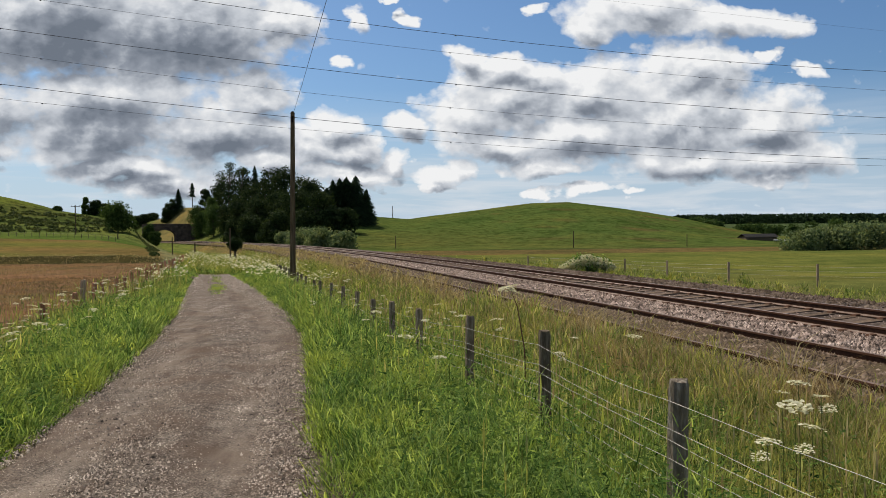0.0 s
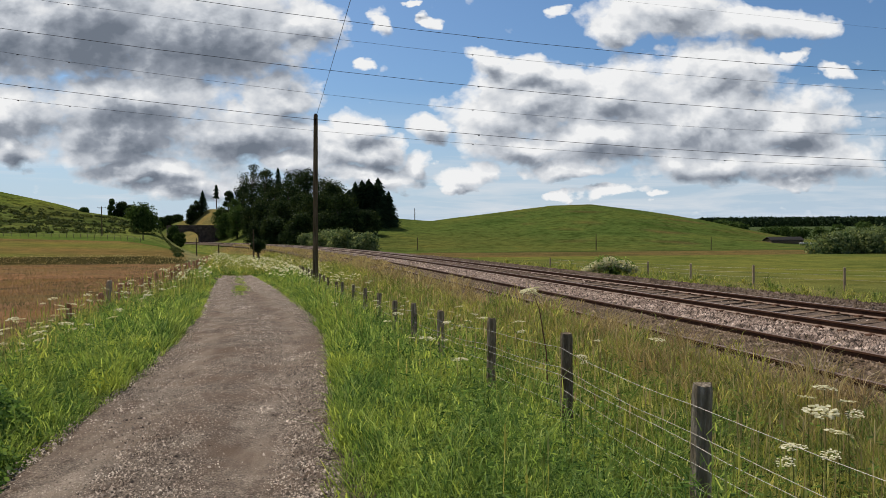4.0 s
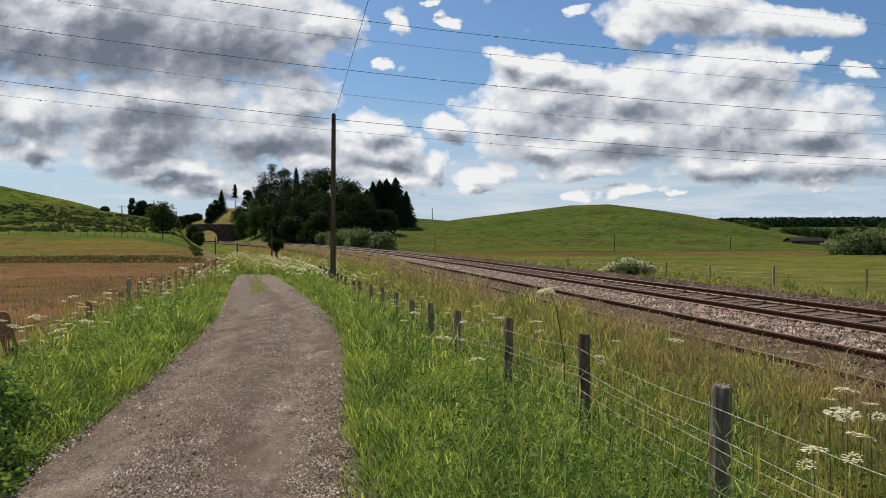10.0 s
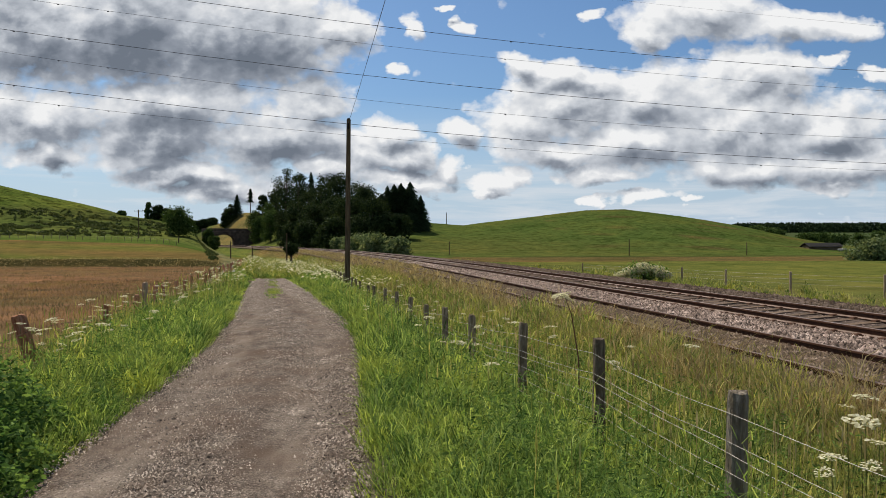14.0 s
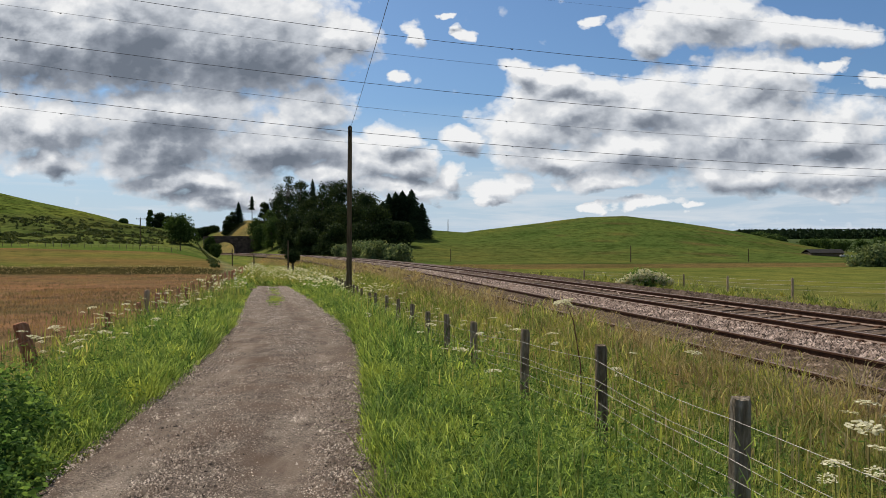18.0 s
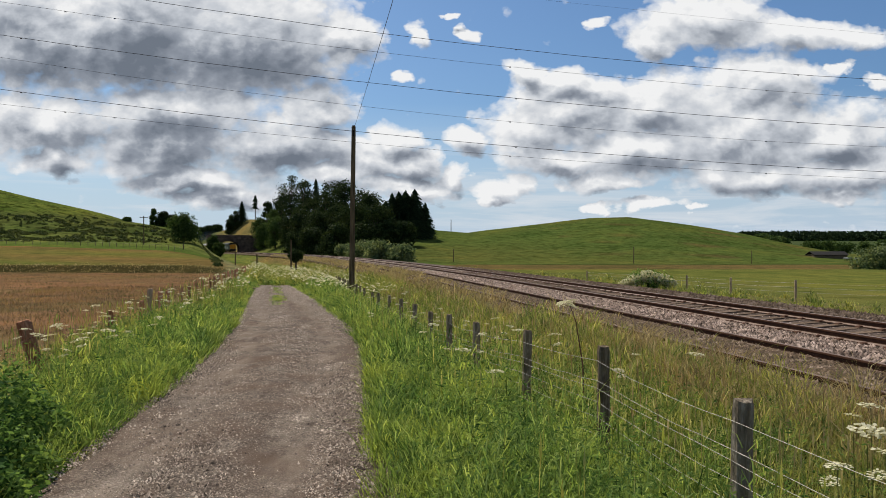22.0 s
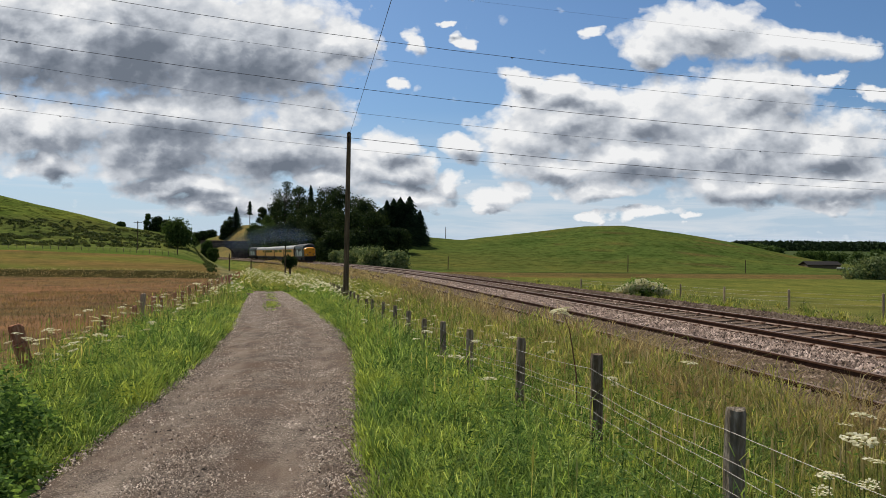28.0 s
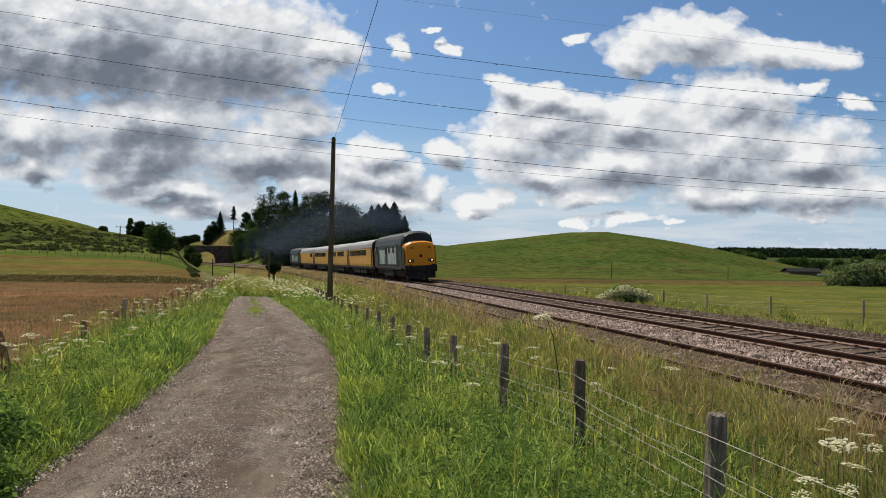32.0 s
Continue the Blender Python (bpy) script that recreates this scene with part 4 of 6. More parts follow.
def build_left_fence():
    fence = thing("field_fence", "old leaning fence of reddish posts and rusty wire", "fence")
    places = [3.4, 7.8, 12.09, 17.29, 20.01, 21.2, 23.44, 25.04, 27.1, 28.73, 31.84, 33.81, 35.49, 37.6, 39.68, 42, 44, 46.2, 48.1, 50.09, 52.5, 55, 57.6, 60]
    tops = {12.09: 0.57, 17.29: 0.31, 20.01: 0.34, 21.2: 0.58, 23.44: 0.39}
    kinds = [post_mesh("post", 0.12, 1.5, M_POST_RED, seed=20 + i) for i in range(3)]
    pale = post_mesh("post", 0.13, 1.8, M_POST_PALE, seed=31)
    lean = post_mesh("post", 0.2, 1.5, M_POST_RED, seed=33)
    r = random.Random(5)
    tips = []
    for i, y in enumerate(places):
        x = -4.0 - 0.193 * y
        z = tops.get(y, 0.56 if y < 12 else 0.33)
        if y == 21.2:
            part("post", pale, None, fence, "tall pale post", at=pose(x, y, z - 1.8, 0, 2, 10))
        elif y == 12.09:
            part("post", lean, None, fence, "thick leaning brown post", at=pose(x + 0.25, y, z - 1.45, 4, -14, 20))
        else:
            part("post", kinds[i % 3], None, fence, at=pose(x, y, z - 1.5, r.uniform(-3, 3), r.uniform(-4, 4), r.uniform(0, 90)))
        tips.append((x, y, min(z, 0.45)))
    for w, drop in enumerate((0.12, 0.42, 0.7)):
        bm = bmesh.new()
        run = []
        for i, (a, b) in enumerate(zip(tips, tips[1:])):
            off = Vector((0.05, 0, -drop))
            run += sagging(Vector(a) + off, Vector(b) + off, 0.03 + 0.08 * r.random(), 6, 0.02, seed=w * 70 + i)[1 if run else 0:]
        tube(run, 0.005, 4, bm, False)
        part("wire", data_of("wire", bm, M_RUSTWIRE), None, fence)


def build_far_fence():
    fence = thing("field_wire_fence", "low stock fence with pale posts and thin wires across the line", "fence")
    marks = [(26.5, 30.5, 0.1), (23.3, 34.6, 0.12), (20.4, 38, 0.06), (17.25, 41, 0.09), (16.1, 47.2, -0.02), (15.5, 54, -0.1), (14.2, 62, -0.2), (11.5, 70, -0.25)]
    kinds = [post_mesh("post", 0.115, 1.5, M_POST_PALE, seed=40 + i) for i in range(3)]
    for i, (x, y, z) in enumerate(marks):
        part("post", kinds[i % 3], None, fence, at=pose(x, y, z - 1.5, 0, 0, 15 * i))
    for drop in (0.14, 0.36, 0.6):
        bm = bmesh.new()
        run = []
        for a, b in zip(marks, marks[1:]):
            run += sagging(Vector(a) - Vector((0, 0, drop)), Vector(b) - Vector((0, 0, drop)), 0.02, 4)[1 if run else 0:]
        tube(run, 0.0035, 4, bm, False)
        part("wire", data_of("wire", bm, M_WIRE), None, fence)


build_right_fence()
build_left_fence()
build_far_fence()


def build_hill_fence():
    """Thin posts and wire along the foot of the hill."""
    fence = thing("hill_fence", "thin distant fence along the foot of the hill", "fence")
    pm = post_mesh("post", 0.10, 1.45, M_POST, seed=60)
    tips = []
    for i in range(26):
        f = i / 25
        x, y = -98 + 42 * f, 172 + 6 * math.sin(f * 3) - 8 * f
        z = float(land(x, y))
        part("post", pm, None, fence, at=pose(x, y, z - 0.6, 0, 0, 17 * i))
        tips.append((x, y, z + 0.82))
    bm = bmesh.new()
    tube(tips, 0.006, 4, bm, False)
    part("wire", data_of("wire", bm, M_WIRE), None, fence)


build_hill_fence()


# ---- poles and wires ----
def pole_thing(name, label, x, y, zb, zt, r0, r1, lean=(0, 0), arms=(), group="", insulators=True):
    t = thing(name, label, "pole", pose(x, y, zb), group)
    h = zt - zb
    part("shaft", tube([(0, 0, -0.6), (lean[0] * 0.5, lean[1] * 0.5, h * 0.5), (lean[0], lean[1], h)], [r0, (r0 + r1) / 2, r1], 10), M_POLE, t)
    for dz, half in arms:
        part("crossarm", box(half * 2, 0.1, 0.12, lean[0], 0.12, h - dz, bevel=0.01), M_POLE, t)
        for k in (-1, 0, 1):
            part("insulator", tube([(lean[0] + k * half * 0.9, 0.12, h - dz + 0.05), (lean[0] + k * half * 0.9, 0.12, h - dz + 0.3)], [0.05, 0.035], 6), M_BLACK, t)
    return t


POLE = (-5.22, 41.0)
big_pole = pole_thing("telegraph_pole", "tall bare wooden telegraph pole with a dark top beside the fence", POLE[0], POLE[1], float(land(*POLE)), 7.85, 0.15, 0.105, (0.1, 0))
h = 7.85 - float(land(*POLE))
part("cap", tube([(0.1, 0, h - 0.05), (0.1, 0, h + 0.06)], [0.115, 0.06], 10), M_BLACK, big_pole, "dark rotted pole top")
part("bracket", box(0.09, 0.16, 0.3, 0.1, -0.1, h - 0.35, bevel=0.01), M_BLACK, big_pole)
part("stay_wire", tube(sagging((0.1, -0.1, h - 0.2), (9.0, -54.0, h - 0.4), 0.25, 16), 0.0075, 4), M_CABLE, big_pole, "thin dark overhead wire")


def ray_point(u, v, y):
    return u * y, y, 1.65 + v * y


small_poles = [("wooden_pole", "thin wooden pole with a crossarm on the pasture", -0.3865, 0.0399, 205, 0.16, ((0.35, 1.1),)),
               ("wooden_pole", "short pole stump by the pasture fence", -0.3367, 0.0063, 190, 0.16, ()),
               ("wooden_pole", "thin dark marker pole in the rough grass", -0.272, 0.0004, 110, 0.09, ()),
               ("wooden_pole", "thin dark marker pole in the rough grass", -0.245, -0.0073, 92, 0.09, ()),
               ("wooden_pole", "thin dark marker pole beside a round bush", -0.2024, 0.0107, 92, 0.10, ()),
               ("wooden_pole", "slim pole with a small box on the hilltop", -0.0038, 0.0358, 330, 0.17, ()),
               ("wooden_pole", "thin pole along the foot of the hill", -0.0005, -0.0006, 172, 0.10, ()),
               ("wooden_pole", "thin pole along the foot of the hill", 0.2219, 0.0028, 168, 0.11, ()),
               ("wooden_pole", "thin pole along the foot of the hill", 0.3669, -0.002, 168, 0.10, ())]
for nm, lab, u, v, y, r, arms in small_poles:
    x, _, zt = ray_point(u, v, y)
    pole_thing(nm, lab, x, y, float(land(x, y)), zt, r, r * 0.75, arms=arms, group="poles in the fields")

POWER = [(65, 16.6, -0.0883, 8.0e-4), (72, 16.75, -0.0837, 5.2e-4), (65, 12.6, -0.083, 6.0e-4), (72, 11.8, -0.0824, 7.4e-4),
         (65, 8.65, -0.0777, 6.0e-4), (72, 8.68, -0.0707, 5.0e-4), (69, 22.1, -0.076, 2e-4)]
for y0, up, fall, sag in POWER:
    pts = [(x, y0 + 0.12 * x, 1.65 + up + fall * x + sag * x * x) for x in range(-130, 181, 10)]
    me = data_of("power_cable", tube(pts, 0.019 if y0 == 65 else (0.006 if y0 == 69 else 0.012), 6), M_CABLE)
    cable = solo("power_cable", me, "thin dark power cable slung across the sky", "cable", group="overhead power cables")
    for x in (-33, -29, 5, 29):
        z = 1.65 + up + fall * x + sag * x * x
        if y0 != 69:
            part("damper", tube([(x - 0.07, y0 + 0.12 * x, z - 0.03), (x + 0.07, y0 + 0.12 * x, z - 0.035)], 0.04, 6), M_CABLE, cable)


# ---- trees and bushes ----
def leaf_quads(centres, radii, count, size, flat=0.8, seed=0):
    """Leaf clumps: small quads scattered through balls, denser towards their skins."""
    r = np.random.default_rng(seed)
    centres, radii = np.asarray(centres, float), np.asarray(radii, float)
    w = radii ** 2
    pick = r.choice(len(centres), count, p=w / w.sum())
    d = r.normal(size=(count, 3))
    d /= np.linalg.norm(d, axis=1)[:, None]
    rad = radii[pick] * (r.random(count) ** 0.5 + np.abs(r.normal(0, 0.12, count)))
    c = centres[pick] + d * rad[:, None] * np.array([1, 1, flat])
    n = d + r.normal(0, 0.7, (count, 3))
    n /= np.linalg.norm(n, axis=1)[:, None]
    a = np.cross(n, r.normal(size=(count, 3)))
    a /= np.linalg.norm(a, axis=1)[:, None]
    b = np.cross(n, a)
    s = (size * (0.55 + 0.9 * r.random(count)))[:, None]
    v = np.stack([c - a * s, c - b * s * 0.6, c + a * s, c + b * s * 0.6], 1)
    return v.reshape(-1, 3), (np.arange(count * 4).reshape(-1, 4))


def broad_tree(x, y, top, radius, material, label, name="tree", group="", leaf=0.42, leaves=1700, base=None, stem=0.12, ball=False):
    z0 = float(land(x, y)) if base is None else base
    h = max(top - z0, 1.2)
    r = np.random.default_rng(int(abs(x * 31 + y * 7)) + 5)
    t = thing(name, label, "bush" if "bush" in name else "tree", pose(x, y, z0), group)
    low = h * stem
    n = 22
    cz = low + (h - low) * (0.06 + 0.88 * r.random(n))
    ca, cr = r.random(n) * 6.283, radius * np.sqrt(r.random(n)) * 0.72
    taper = np.clip(1.2 - ((cz - low) / (h - low)) ** 2 * 0.6, 0.25, 1)
    centres = np.stack([np.cos(ca) * cr * taper, np.sin(ca) * cr * taper, cz], 1)
    rads = radius * (0.40 + 0.32 * r.random(n)) * np.clip(taper, 0.5, 1)
    if ball:
        d = r.normal(size=(n, 3))
        centres = d / np.linalg.norm(d, axis=1)[:, None] * radius * 0.5 + np.array([0, 0, h - radius])
        rads = np.full(n, radius * 0.5)
    if not ball:
        centres[0], rads[0] = (radius * 0.1, 0, h - rads[0] * 0.6), rads[0]
    centres[:, 2] = np.minimum(centres[:, 2], h - rads * 0.55)
    bend = r.uniform(-0.04, 0.04, 2) * h
    tr = max(0.12, h * 0.022)
    part("trunk", tube([(0, 0, -0.4), (bend[0] * 0.4, bend[1] * 0.4, h * 0.3), (bend[0], bend[1], h * 0.72)], [tr * 1.3, tr, tr * 0.35], 8), M_BARK, t)
    bm = bmesh.new()
    for k in range(0, n, 2):
        c = Vector(centres[k])
        a = Vector((bend[0] * 0.5, bend[1] * 0.5, min(c.z * 0.55, h * 0.55)))
        tube([a, a.lerp(c, 0.5) + Vector((0, 0, -0.04 * h)), c], [tr * 0.5, tr * 0.32, tr * 0.1], 5, bm, False)
    part("limbs", bm, M_BARK, t)
    v, f = leaf_quads(centres, rads, leaves, leaf, 0.85, int(abs(x * 13 + y)))
    part("crown", mesh_of("crown", v, f, material), None, t)
    return t


def fir_tree(x, y, top, radius, label, group="", sparse=False):
    z0 = float(land(x, y))
    h = top - z0
    r = np.random.default_rng(int(abs(x * 17 + y * 3)) + 2)
    t = thing("conifer", label, "tree", pose(x, y, z0), group)
    part("trunk", tube([(0, 0, -0.4), (0, 0, h * 0.6), (0, 0, h)], [h * 0.02, h * 0.012, 0.03], 7), M_BARK, t)
    vs, low = [], 0.45 if sparse else 0.08
    for k in range(620 if not sparse else 300):
        f = low + (1 - low) * r.random() ** 0.8
        reach = radius * (1 - f) ** (0.8 if not sparse else 0.45) * (0.4 + 0.75 * r.random() ** 1.5) + 0.15
        if sparse:
            reach *= 0.55 + 0.6 * math.sin(f * 21) ** 2
        a = r.random() * 6.283
        out, sidev = np.array([math.cos(a), math.sin(a), 0]), np.array([-math.sin(a), math.cos(a), 0])
        z = f * h
        for s in range(3):
            c = out * reach * (0.35 + 0.3 * s) + np.array([0, 0, z - reach * 0.22 * s])
            w = 0.55 * (1 - 0.25 * s) * min(1, reach)
            tip = out * 0.42 * reach + np.array([0, 0, -0.14 * reach - 0.1])
            vs += [c - sidev * w, c - np.array([0, 0, 0.25]), c + tip, c + sidev * w + np.array([0, 0, r.uniform(-0.2, 0.2)])]
    v = np.array(vs)
    part("crown", mesh_of("crown", v, np.arange(len(v)).reshape(-1, 4), M_FIR), None, t)
    return t


def clear_of_line(u, start, room):
    """The distance at which a sight line is room metres behind the railway."""
    y = start
    while across(u * y, y) < room and y < 420:
        y += 2
    return y


# sight line, top, crown radius, row behind the line
WOOD = [
    (-0.2023, 0.0902, 5.5, 0), (-0.1871, 0.0838, 4.5, 0), (-0.215, 0.07, 4.5, 0), (-0.1501, 0.0823, 5, 0), (-0.1362, 0.0837, 4.5, 0), 
    (-0.1153, 0.0718, 5, 0), (-0.1035, 0.0683, 4.5, 0), (-0.0966, 0.0522, 5, 1), (-0.1607, 0.0698, 5, 1), (-0.1747, 0.0629, 5, 1), 
    (-0.1259, 0.0558, 5.5, 1), (-0.1434, 0.0523, 5, 1), (-0.1643, 0.0454, 5, 2), (-0.1887, 0.049, 5, 2), (-0.2027, 0.0386, 5, 2), 
    (-0.2222, 0.0386, 4.5, 2), (-0.2362, 0.0296, 4.2, 2), (-0.2256, 0.0477, 4, 1), (-0.241, 0.038, 4, 1), (-0.0806, 0.0347, 4.5, 1), 
    (-0.0632, 0.0311, 4, 1), (-0.1121, 0.0313, 4.5, 3), (-0.147, 0.0279, 4.5, 3), (-0.1749, 0.0245, 4.2, 3), (-0.1993, 0.0197, 4, 3)]
for k, (u, v, rad, row) in enumerate(WOOD):
    y = clear_of_line(u, 215 if row else 240, (26, 18, 12, 8)[row])
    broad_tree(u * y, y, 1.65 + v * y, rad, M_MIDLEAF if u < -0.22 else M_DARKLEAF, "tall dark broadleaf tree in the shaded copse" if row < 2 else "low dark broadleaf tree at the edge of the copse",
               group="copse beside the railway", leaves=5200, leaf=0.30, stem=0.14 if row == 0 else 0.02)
FIRS = [
    (-0.1717, 0.0866, 3.2, 0), (-0.049, 0.0737, 3.6, 0), (-0.056, 0.066, 3, 0), (-0.077, 0.0689, 3.4, 0), (-0.0644, 0.0625, 3, 1), (-0.0847, 0.0591, 3, 1), 
    (-0.0407, 0.052, 2.6, 0), (-0.0686, 0.0709, 3, 0), (-0.0602, 0.0723, 3, 0), (-0.0358, 0.0569, 2.4, 1), (-0.0728, 0.0591, 3, 1), 
    (-0.0519, 0.0555, 2.8, 1), (-0.2638, 0.059, 4, 9), (-0.2471, 0.0659, 2.6, 9)]
for k, (u, v, rad, row) in enumerate(FIRS):
    if row == 9:
        fir_tree(u * 450, 450, 1.65 + v * 450, rad, "lone conifer with a thin crown on the grassy knoll", "conifers on the knoll", sparse=k == len(FIRS) - 1)
    else:
        y = clear_of_line(u, 240, 30 - 8 * row)
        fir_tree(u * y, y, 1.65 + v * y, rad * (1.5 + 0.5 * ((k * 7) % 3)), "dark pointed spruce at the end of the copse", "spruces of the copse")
LEFT_TREES = [
    (-0.3363, 0.0418, 4.3, 240), (-0.362, 0.0454, 2.9, 335), (-0.353, 0.0412, 2.6, 338), (-0.3744, 0.0482, 1.5, 335), (-0.3128, 0.0257, 3.6, 520), 
    (-0.303, 0.0278, 4.2, 525), (-0.2947, 0.0291, 3.6, 530), (-0.2716, 0.0458, 3.0, 450), (-0.2779, 0.0402, 2.6, 452), (-0.2318, 0.0575, 2.6, 380), 
    (-0.4072, 0.0358, 1.3, 290), (-0.2997, 0.0152, 2.2, 300), (-0.2928, 0.0061, 2.0, 290)]
for u, v, rad, y in LEFT_TREES:
    low = rad < 2.5
    broad_tree(u * y, y, 1.65 + v * y, rad, M_MIDLEAF if low or y < 310 else M_DARKLEAF, "round green bush beside the farm lane" if low else "round dark green tree beyond the hay field",
               name="bush" if low else "tree", group="trees round the farm lane", leaves=4200, leaf=0.34, stem=0.02)
BUSHES = [
    (-0.136, 0.0041, 3, 140), (-0.1157, 0.0082, 4, 142), (-0.0913, 0.0081, 4.5, 140), (-0.0689, 0.0032, 4, 138), (0.5215, -0.0012, 4, 120), 
    (0.5448, 0.0044, 4.5, 123), (0.5695, 0.0029, 5, 122), (0.6049, 0.0077, 5, 125), (0.4423, 0.0083, 5, 300), (0.46, 0.0089, 5, 310), 
    (0.4812, 0.0067, 5, 300), (0.5059, 0.0087, 5, 310), (0.5271, 0.0115, 5, 300), (0.393, 0.0063, 4, 290), (0.3789, 0.0106, 4, 300), 
    (0.4071, 0.0049, 3, 285), (0.561, 0.0149, 5, 240)]
for u, v, rad, y in BUSHES:
    pale = y in (138, 140, 142)
    if pale:
        back = clear_of_line(u, y, 5.5)
        rad, y = rad * back / y, back
    broad_tree(u * y, y, 1.65 + v * y, rad * (0.68 if pale else 0.75), M_GREYLEAF if pale or y < 150 else M_MIDLEAF,
               "spreading pale green bush behind the rails" if pale else "rounded grey-green willow bush in the low field" if y < 200 else "green hedgerow bush below the hill",
               name="bush", group="bushes of the valley", leaf=0.2 if y < 200 else 0.36, leaves=5200 if y < 200 else 1500, stem=0.02)
# the little ball-shaped tree by the marker pole, and the flowering elder by the line
broad_tree(-0.1961 * 93, 93, 1.65 + 0.0015 * 93, 0.95, M_DARKLEAF, "small dark round-headed tree beside a marker pole", leaf=0.1, leaves=2600, stem=0.3, ball=True)
elder = broad_tree(0.2395 * 54, 54, -0.3, 1.5, M_WEED, "low elder bush covered in cream flowers by the line", name="bush", leaf=0.07, leaves=2600, stem=0.02)
v, f = leaf_quads([(-0.9, -0.5, 0.7), (-0.2, -0.6, 0.9), (0.6, -0.5, 0.75), (0.0, 0.1, 1.0), (-1.5, -0.2, 0.45), (1.3, -0.3, 0.5)], [0.6, 0.66, 0.6, 0.55, 0.45, 0.5], 6400, 0.075, 0.55, 77)
part("blossom", mesh_of("blossom", v, f, M_PETAL), None, elder, "cream flower heads")


def build_far_wood():
    cnt = 1400
    r = np.random.default_rng(31)
    u = 0.349 + 0.36 * r.random(cnt)
    y = 1480 + 160 * r.random(cnt)
    x = u * y
    z = land(x, y)
    h = (16 + 2.5 * r.random(cnt)) * np.clip((u - 0.343) / 0.01, 0.5, 1)
    centres = np.concatenate([np.stack([x, y, z + h * f], 1) for f in (0.0, 0.35, 0.65, 0.88)])
    v, f = leaf_quads(centres, np.repeat([6.0, 5.5, 5.0, 3.4], cnt), 30000, 2.6, 1.0, 32)
    solo("distant_forest", mesh_of("distant_forest", v, f, M_FIR), "dark conifer plantation along the far ridge", "forest", "stuff")


build_far_wood()


def build_hedge():
    """The rough dark hedge along the farm lane."""
    r = np.random.default_rng(44)
    y = 89 + 170 * r.random(420) ** 1.2
    x = track_x(y) + np.interp(y, [85, 134, 230, 330], [-19.6, -22.4, -22.7, -22.7]) * np.sqrt(1 + track_slope(y) ** 2)
    c = np.stack([x + r.normal(0, 0.25, 420), y, land(x, y) + 0.25], 1)
    v, f = leaf_quads(c, np.full(420, 0.2), 6000, 0.09, 0.8, 45)
    solo("hedge", mesh_of("hedge", v, f, M_RUSH), "low rough hedge along the farm lane", "hedge", "stuff")


build_hedge()


def build_rushes():
    """Dark tussocks of rush over the middle of the left hill, and along its ditch."""
    r = np.random.default_rng(47)
    x, y = -152 + 72 * r.random(2600), 196 + 78 * r.random(2600)
    z = land(x, y)
    keep = (wave(x, y, 19, 48) + 0.7 * wave(x, y, 7, 49) + r.normal(0, 0.18, 2600) > -0.02) & (z > 3.2) & (z < 12.5) & (across(x, y) < -30)
    x, y, z = x[keep], y[keep], z[keep]
    n = len(x)
    v, f = leaf_quads(np.stack([x, y, z + 0.15], 1), 0.35 + 0.75 * r.random(n) ** 2, 30 * n, 0.24, 0.55, 50)
    solo("rush_tussocks", mesh_of("rush_tussocks", v, f, M_RUSH), "dark green rush tussocks scattered over the hillside", "rushes", "stuff")


build_rushes()


def build_shed():
    """The low dark roof of a field shelter below the far slope."""
    y = 212.0
    x = 0.459 * y
    z = float(land(x, y))
    t = thing("field_shed", "low dark-roofed field shed below the slope", "shed", pose(x, y, z, 0, 0, 4))
    part("wall", box(8.6, 4.0, 1.2, 0, 0, 0.3, bevel=0.02), M_POST, t)
    part("roof", strip([[(sx, -2.5, 0.65), (sx, 0, 1.6), (sx, 2.5, 0.65), (sx, 2.5, 0.53), (sx, 0, 1.48), (sx, -2.5, 0.53)] for sx in (-4.7, 4.7)], close=True), M_BLACK, t, "dark sheet roof")


build_shed()


